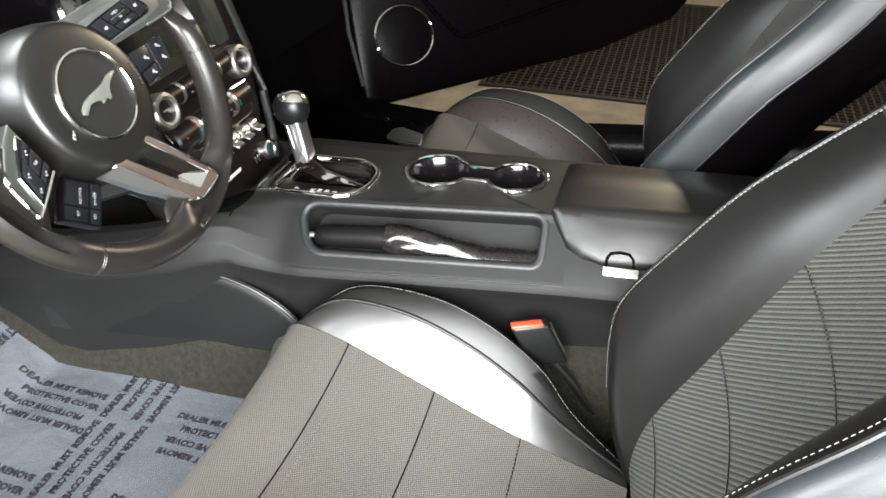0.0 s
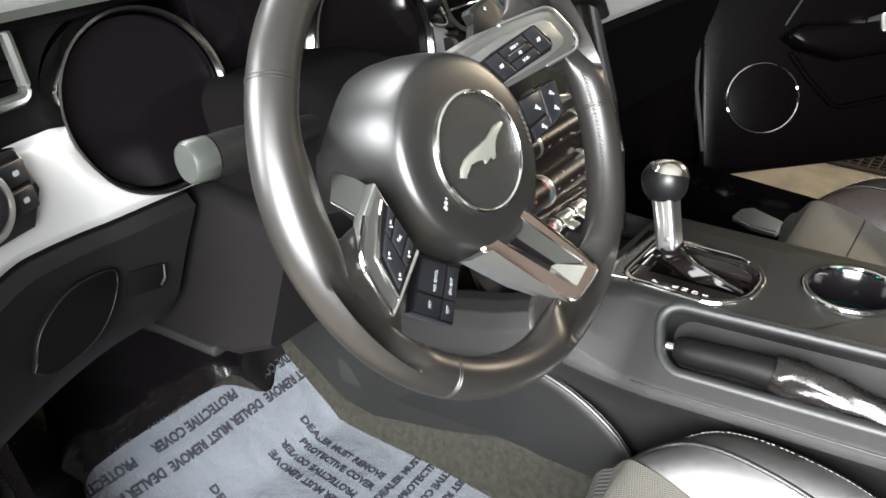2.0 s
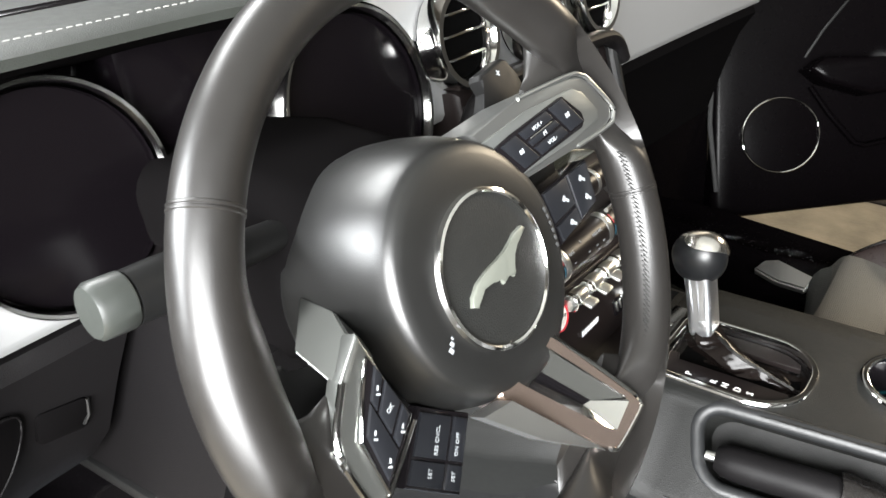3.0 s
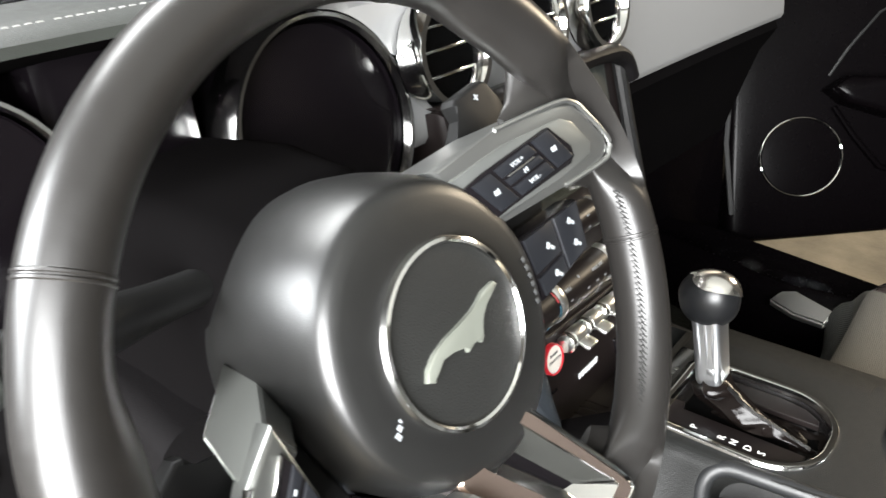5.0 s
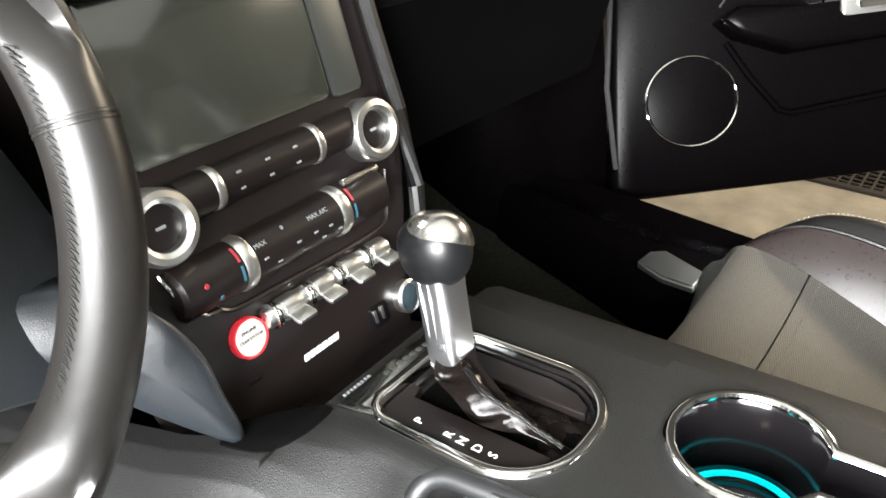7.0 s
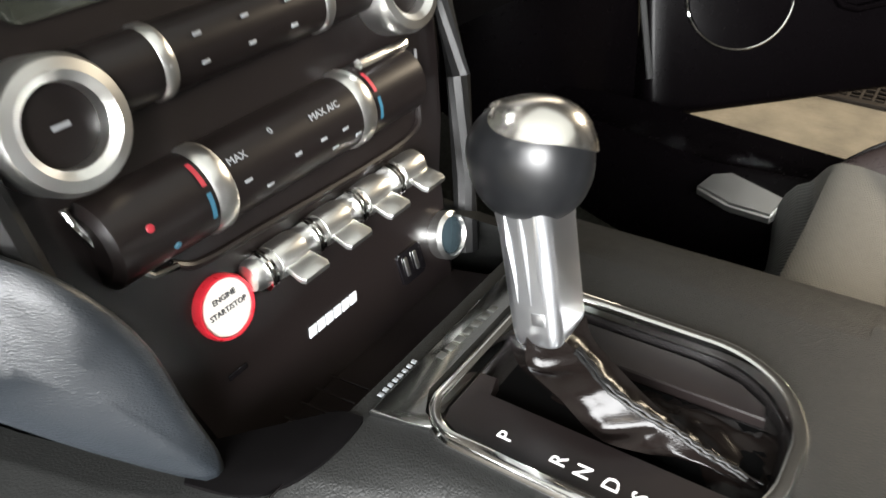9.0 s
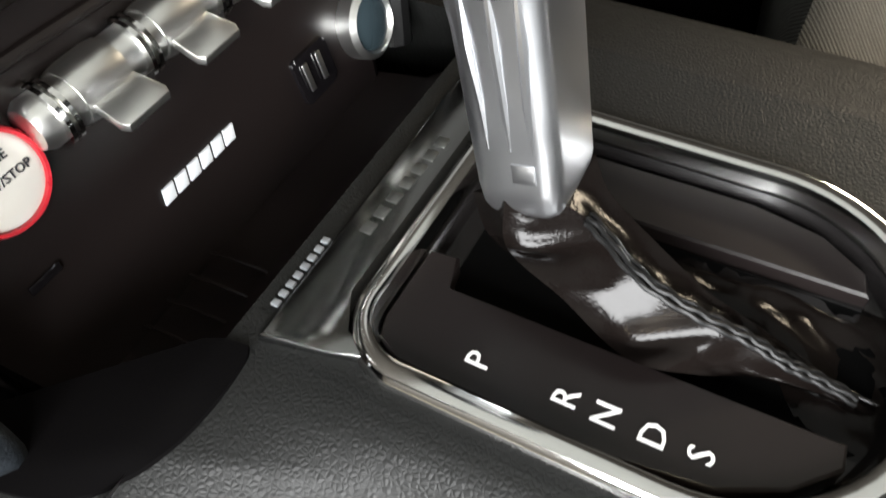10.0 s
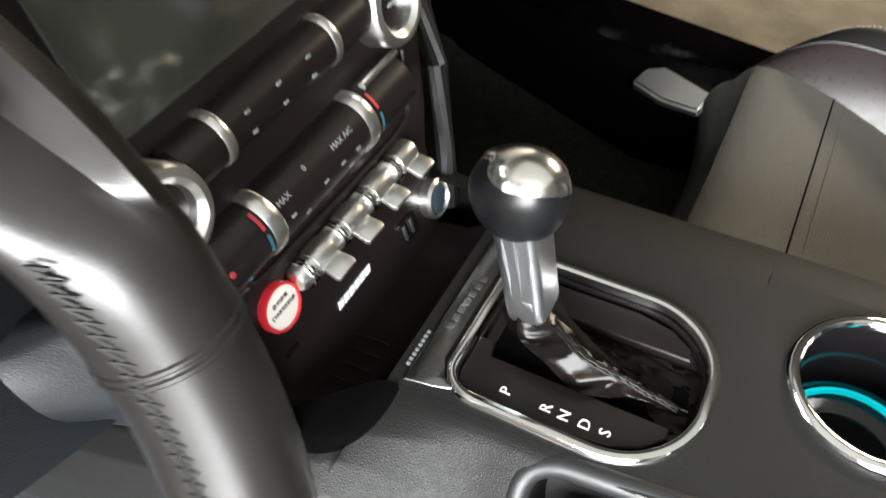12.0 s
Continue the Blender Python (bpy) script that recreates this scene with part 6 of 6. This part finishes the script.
def bolster(sgn):
    f = (lambda p: Vector(p)) if sgn > 0 else mir
    bm = B()
    rows = []
    for a, c in zip(seam, ridge):
        row = []
        for k in range(9):
            t = 0.68 * k / 8
            q = a.lerp(c, t)
            bulge = 0.006 * math.sin(math.pi * min(1, t / 0.95))
            row.append(f(q + Vector((-0.6, 0, 0.8)) * bulge * 0.7))
        rows.append(row)
    loft(bm, rows)
    # one leather: the outer insert takes a darker colour for its weaker light
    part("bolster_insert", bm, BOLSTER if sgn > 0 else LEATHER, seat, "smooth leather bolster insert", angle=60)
    bm = B()
    outer = []
    rows = []
    for a, c in zip(seam, ridge):
        q = a.lerp(c, 0.68) + Vector((-0.6, 0, 0.8)) * 0.006 * math.sin(math.pi * 0.68 / 0.95) * 0.7
        d = Vector((0.012, 0.0, -0.008))
        rows.append([f(v) for v in (q, q.lerp(c, 0.5) + Vector((0, 0, 0.003)), c, c + d, c + Vector((0.022, 0, -0.035)), c + Vector((0.020, 0.0, -0.10)), Vector((c.x + 0.01, c.y, min(c.z - 0.11, 0.139 * c.y + 0.03))))])
        outer.append(rows[-1][0])
    loft(bm, rows)
    part("bolster_side", bm, LEATHER, seat, "dark leather bolster edge", angle=60)
    bm = B()
    tube(bm, outer, 0.0028, 8)
    part("piping", bm, LEATHER, seat)
    stitches("stitching", [f(c + Vector((-0.004, 0, 0.0035))) for c in ridge], THREAD if sgn > 0 else DULL, seat, 0.0030, 0.0022, 0.0004)


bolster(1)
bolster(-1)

# backrest
BR = [(-0.172, -0.478, 0.08), (-0.170, -0.483, 0.156), (-0.168, -0.501, 0.221), (-0.168, -0.573, 0.310), (-0.170, -0.630, 0.373), (-0.176, -0.690, 0.425), (-0.190, -0.745, 0.475), (-0.215, -0.80, 0.54), (-0.26, -0.84, 0.60)]
BS = [(-0.262, -0.520, -0.03), (-0.256, -0.514, 0.025), (-0.250, -0.538, 0.100), (-0.250, -0.605, 0.209), (-0.252, -0.679, 0.325), (-0.255, -0.726, 0.390), (-0.265, -0.775, 0.455), (-0.28, -0.82, 0.53), (-0.30, -0.855, 0.60)]
bridge, bseam = spline(BR, NS), spline(BS, NS)
bm = B()
rows = []
for p in bseam:
    w = p.x - XC
    rows.append([(XC + w * u, p.y - 0.010 * (1 - u * u), p.z - 0.006 * (1 - u * u)) for u in [-1 + 2 * k / 24 for k in range(25)]])
run = [0.0]
for a, c in zip(rows, rows[1:]):
    run.append(run[-1] + (Vector(c[12]) - Vector(a[12])).length)
loft(bm, rows, uv=lambda i, j: (0.70 * (rows[i][j][0] + run[i]), 0.70 * (run[i] - rows[i][j][0])))
bk = part("backrest_centre", bm, RIBBED, seat, "ribbed cloth backrest panel", angle=60)
for yq in (-0.538, -0.605, -0.679, -0.745):
    i = min(range(4, NS), key=lambda k: abs(bseam[k].y - yq))
    p = bseam[i]
    bm = B()
    tube(bm, [(XC + (p.x - XC) * u, p.y - 0.010 * (1 - u * u) + 0.0005, p.z - 0.006 * (1 - u * u)) for u in [-1 + 0.1 * k for k in range(21)]], 0.0010, 6)
    part("cross_seam", bm, LEATHER, bk)
    stitches("stitching", [(XC + (p.x - XC) * u, p.y - 0.010 * (1 - u * u) + 0.0012, p.z - 0.006 * (1 - u * u) + 0.003) for u in [-1 + 0.1 * k for k in range(21)]], DULL, bk, 0.0030, 0.0028, 0.0004)


def back_bolster(sgn):
    f = (lambda p: Vector(p)) if sgn > 0 else mir
    bm = B()
    rows = []
    for i, (a, c) in enumerate(zip(bseam, bridge)):
        row = []
        for k in range(11):
            t = k / 10
            q = a.lerp(c, t)
            row.append(f(q + Vector((-0.5, 0.5, 0.3)) * (0.016 - 0.006 * (i > 29)) * math.sin(math.pi * t)))
        rows.append(row)
    loft(bm, rows[:30])
    part("back_bolster", bm, LEATHER, seat, "smooth leather backrest bolster", angle=60)
    bm = B()
    loft(bm, rows[29:])
    part("shoulder", bm, LEATHER, seat, "darker leather shoulder above the bolster seam", angle=60)
    bm = B()
    tube(bm, rows[29], 0.0024, 8)
    part("cross_seam", bm, BOLSTER, seat)
    bm = B()
    rows = [[f(v) for v in (c, c + Vector((0.010, -0.002, 0.001)), c + Vector((0.019, -0.012, -0.004)), c + Vector((0.025, -0.030, -0.012)), c + Vector((0.027, -0.052, -0.022)))] for c in bridge]
    loft(bm, rows)
    part("back_side", bm, SIDEBAND, seat, "smooth leather band along the backrest side", angle=60)
    bm = B()
    loft(bm, [[f(v) for v in (c + Vector((0.027, -0.052, -0.022)), c + Vector((0.024, -0.085, -0.04)), c + Vector((-0.01, -0.13, -0.07)), Vector((XC, c.y - 0.15, c.z - 0.08)))] for c in bridge])
    part("back_shell", bm, DOOR, seat, "black backrest shell", angle=60)
    bm = B()
    tube(bm, [f(c + Vector((0.0275, -0.052, -0.022))) for c in bridge], 0.0022, 8)
    part("piping", bm, LEATHER, seat)
    bm = B()
    tube(bm, [f(c) for c in bridge], 0.0026, 8)
    part("piping", bm, LEATHER, seat)
    stitches("stitching", [f(c + Vector((-0.007, 0.001, 0.002))) for c in bridge], THREAD if sgn > 0 else DULL, seat, 0.0030, 0.0022, 0.0004)


back_bolster(1)
back_bolster(-1)
bm = B()
rows = []
for k in range(8):
    t = k / 7
    y, z, w, d = -0.80 - 0.10 * t, 0.57 + 0.26 * t, 0.14 - 0.03 * t - 0.05 * max(0, t - 0.75) * 4, 0.05 - 0.01 * t
    rows.append([(XC + w * math.cos(a), y + 0.6 * d * math.sin(a), z + 0.3 * d * math.sin(a)) for a in [2 * math.pi * j / 24 for j in range(24)]])
loft(bm, rows, close=True, ends=True)
part("headrest", bm, LEATHER, seat, "black leather integrated headrest", angle=60)
bm = B()
box(bm, (XC, -0.20, -0.045), (0.34, 0.34, 0.04), 0.01)
part("seat_base", bm, PLASTIC, seat)
pseat = copy_thing(seat, CAR @ Matrix.Translation(Vector(seat["base"]) + Vector((0.745, 0.012, 0.0))))
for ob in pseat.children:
    # same leather as the driver's inserts; dimmer, browner reflections put into the colour
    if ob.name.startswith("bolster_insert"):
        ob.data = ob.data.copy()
        ob.data.materials[0] = SHADEDINSERT
tagged(pseat, "black leather sports seat with perforated cloth centre, passenger's")

# ---- belt buckle ----
bu = thing("seat_belt_buckle", (-0.13, -0.40, 0.0), "black seat belt buckle with an orange-red release button", "belt buckle")
M = frame_of((-0.140, -0.382, 0.116), (0.35, -0.93, -0.05), (-0.93, -0.35, 0.1), (-0.12, 0.28, 0.95))
bm = B()
box(bm, (0, 0, 0), (0.052, 0.026, 0.075), 0.006, M, 3)
bb = part("case", bm, PLASTIC, bu)
bm = B()
box(bm, (-0.003, 0.004, 0.0362), (0.043, 0.015, 0.007), 0.003, M, 3)
part("release_button", bm, ORANGE, bu, "orange-red release button")
bm = B()
tube(bm, [M @ Vector((0.0272, y, z)) for y, z in ((-0.006, -0.02), (-0.006, 0.028), (0.006, 0.028), (0.006, -0.02))], 0.0016, 6, closed=True)
part("slot_rim", bm, SATIN, bb)
bm = B()
tube(bm, [M @ Vector((0.002, 0, -0.034)), M @ Vector((0.012, 0, -0.08)), M @ Vector((0.02, 0.0, -0.16))], 0.010, 10, flat=0.4)
part("stalk", bm, SATIN, bu)

# ---- passenger door, open ----
DN = Vector((-0.7515, -0.5818, 0.3112))
DA = Vector((0.6122, -0.7907, 0.0))
DM = frame_of((0.93, 0.172, 0.226), DA, DN.cross(DA), DN)
door = thing("door_1", (0.95, 0.1, 0.02), "black open passenger door with a chrome speaker ring", "door", kind="structure")
bm = B()
prism(bm, [(-0.15, -0.14), (-0.11, -0.160), (0.55, -0.160), (0.80, -0.13), (0.93, -0.05), (0.98, 0.12), (0.96, 0.46), (-0.05, 0.46), (-0.12, 0.20)], -0.09, -0.004, DM, 0.015, 3)
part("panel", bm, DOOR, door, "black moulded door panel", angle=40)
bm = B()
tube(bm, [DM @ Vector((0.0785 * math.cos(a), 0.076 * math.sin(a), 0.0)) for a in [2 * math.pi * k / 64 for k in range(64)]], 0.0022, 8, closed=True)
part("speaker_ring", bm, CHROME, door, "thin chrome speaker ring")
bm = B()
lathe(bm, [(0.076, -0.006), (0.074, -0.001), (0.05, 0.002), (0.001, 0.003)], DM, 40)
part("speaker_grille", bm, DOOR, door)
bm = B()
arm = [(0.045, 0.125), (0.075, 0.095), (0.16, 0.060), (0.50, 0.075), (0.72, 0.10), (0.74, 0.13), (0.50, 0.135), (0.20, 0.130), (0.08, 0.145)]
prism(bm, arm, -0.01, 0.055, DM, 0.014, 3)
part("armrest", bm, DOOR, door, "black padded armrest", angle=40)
bm = B()
pk = [(0.065, 0.090), (0.10, 0.03), (0.145, -0.032), (0.165, -0.040), (0.33, -0.026), (0.60, 0.0), (0.72, 0.05)]
tube(bm, [DM @ Vector((x, y, 0.004)) for x, y in pk], 0.008, 10, flat=0.7)
part("pocket_edge", bm, DOOR, door, "moulded pocket edge")
bm = B()
prism(bm, rounded(0.235, 0.105, 0.37, 0.145, 0.008), 0.0, 0.058, DM, 0.004)
part("handle_plate", bm, SATIN, door, "silver door handle plate")
bm = B()
prism(bm, rounded(0.262, 0.114, 0.36, 0.136, 0.005), 0.056, 0.0605, DM, 0.002)
part("handle_pull", bm, CHROME, door, "chrome inner handle")
bm = B()
tube(bm, [DM @ Vector(p) for p in ((0.060, 0.150, 0.0), (0.10, 0.20, 0.0), (0.16, 0.26, 0.0), (0.24, 0.30, 0.0))], 0.003, 8)
part("upper_line", bm, PLASTIC, door)
bm = B()
tube(bm, [DM @ Vector(p) for p in ((-0.14, -0.10, 0.0), (-0.142, 0.04, 0.002), (-0.12, 0.2, 0.0))], 0.005, 8)
part("front_seal", bm, RUBBER, door)

# ---- floor mat cover ----
mat_ = thing("protective_floor_cover", (-0.38, 0.3, 0.0), "clear plastic floor mat cover printed with repeated warning words", "floor cover")


def film_z(x, y):
    return floor_z(x, y) + 0.012 + 0.0025 * math.sin(23 * x + 9 * y) * math.sin(17 * y - 5 * x) + 0.014 * max(0.0, abs(x + 0.39) - 0.2) / 0.06 * (0.5 + 0.5 * math.sin(40 * y + 3 * x)) * (x < -0.39)


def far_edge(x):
    """Where the bright sheet ends; its crumpled end has the footwell's shade as colour."""
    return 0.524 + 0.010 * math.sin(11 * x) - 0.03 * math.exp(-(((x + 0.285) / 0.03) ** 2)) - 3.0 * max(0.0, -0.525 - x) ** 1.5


def sheet_rows(y0, y1, n):
    out = []
    for i in range(61):
        u = i / 60
        row = []
        for j in range(n + 1):
            x = -0.60 + 0.435 * u
            lo, hi = y0(x), y1(x)
            y = lo + (hi - lo) * j / n
            xr = -0.168 + 0.075 * (y - 0.1) + 0.006 * math.sin(21 * y)
            x = -0.60 + (xr + 0.60) * u
            row.append((x, y, film_z(x, y)))
        out.append(row)
    return out


bm = B()
loft(bm, sheet_rows(lambda x: 0.0, far_edge, 60))
sheet = part("sheet", bm, FILM, mat_, angle=80)
sheet.visible_shadow = False
# this end of the clear film is coloured near black for the shade
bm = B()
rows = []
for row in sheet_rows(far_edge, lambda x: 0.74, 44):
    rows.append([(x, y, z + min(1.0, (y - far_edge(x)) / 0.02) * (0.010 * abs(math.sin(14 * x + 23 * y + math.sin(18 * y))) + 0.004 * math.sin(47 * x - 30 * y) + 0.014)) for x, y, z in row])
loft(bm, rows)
part("crumpled_end", bm, SHADEDFILM, mat_, "crumpled end of the film with the footwell's shade in its colour", angle=70)
# printed lines: four to a block, blocks along and across in turn
lines = {w: text_mesh(w, 0.0150, 0.0, 0.0006) for w in ("DEALER MUST REMOVE", "PROTECTIVE COVER")}


def print_line(bm, w, x, y, turn):
    m = Matrix.Translation((x, y, 0)) @ pose(0, 0, 0, 0, 0, turn)
    start = len(bm.verts)
    bm.from_mesh(lines[w])
    bm.verts.ensure_lookup_table()
    for v_ in bm.verts[start:]:
        p = m @ v_.co
        v_.co = (p.x, p.y, film_z(p.x, p.y) + 0.0012)


order = ("DEALER MUST REMOVE", "PROTECTIVE COVER", "PROTECTIVE COVER", "DEALER MUST REMOVE")
for r, yc in enumerate((-0.045, 0.240, 0.525)):
    for k in range(3):
        bm = B()
        for q, w in enumerate(order):
            print_line(bm, w, -0.215 - 0.165 * k + (0.012 if q % 2 else 0), yc + 0.036 - 0.024 * q, 0 if q < 2 else 180)
        part("printed_block", bm, INK, mat_)
for r, yc in enumerate((0.090, 0.372)):
    for k in range(3):
        bm = B()
        for q, w in enumerate(order):
            print_line(bm, w, -0.256 - 0.165 * k - 0.0235 * q, yc - 0.01 * (q % 2), -91 if q < 2 else 89)
        part("printed_block", bm, INK, mat_)
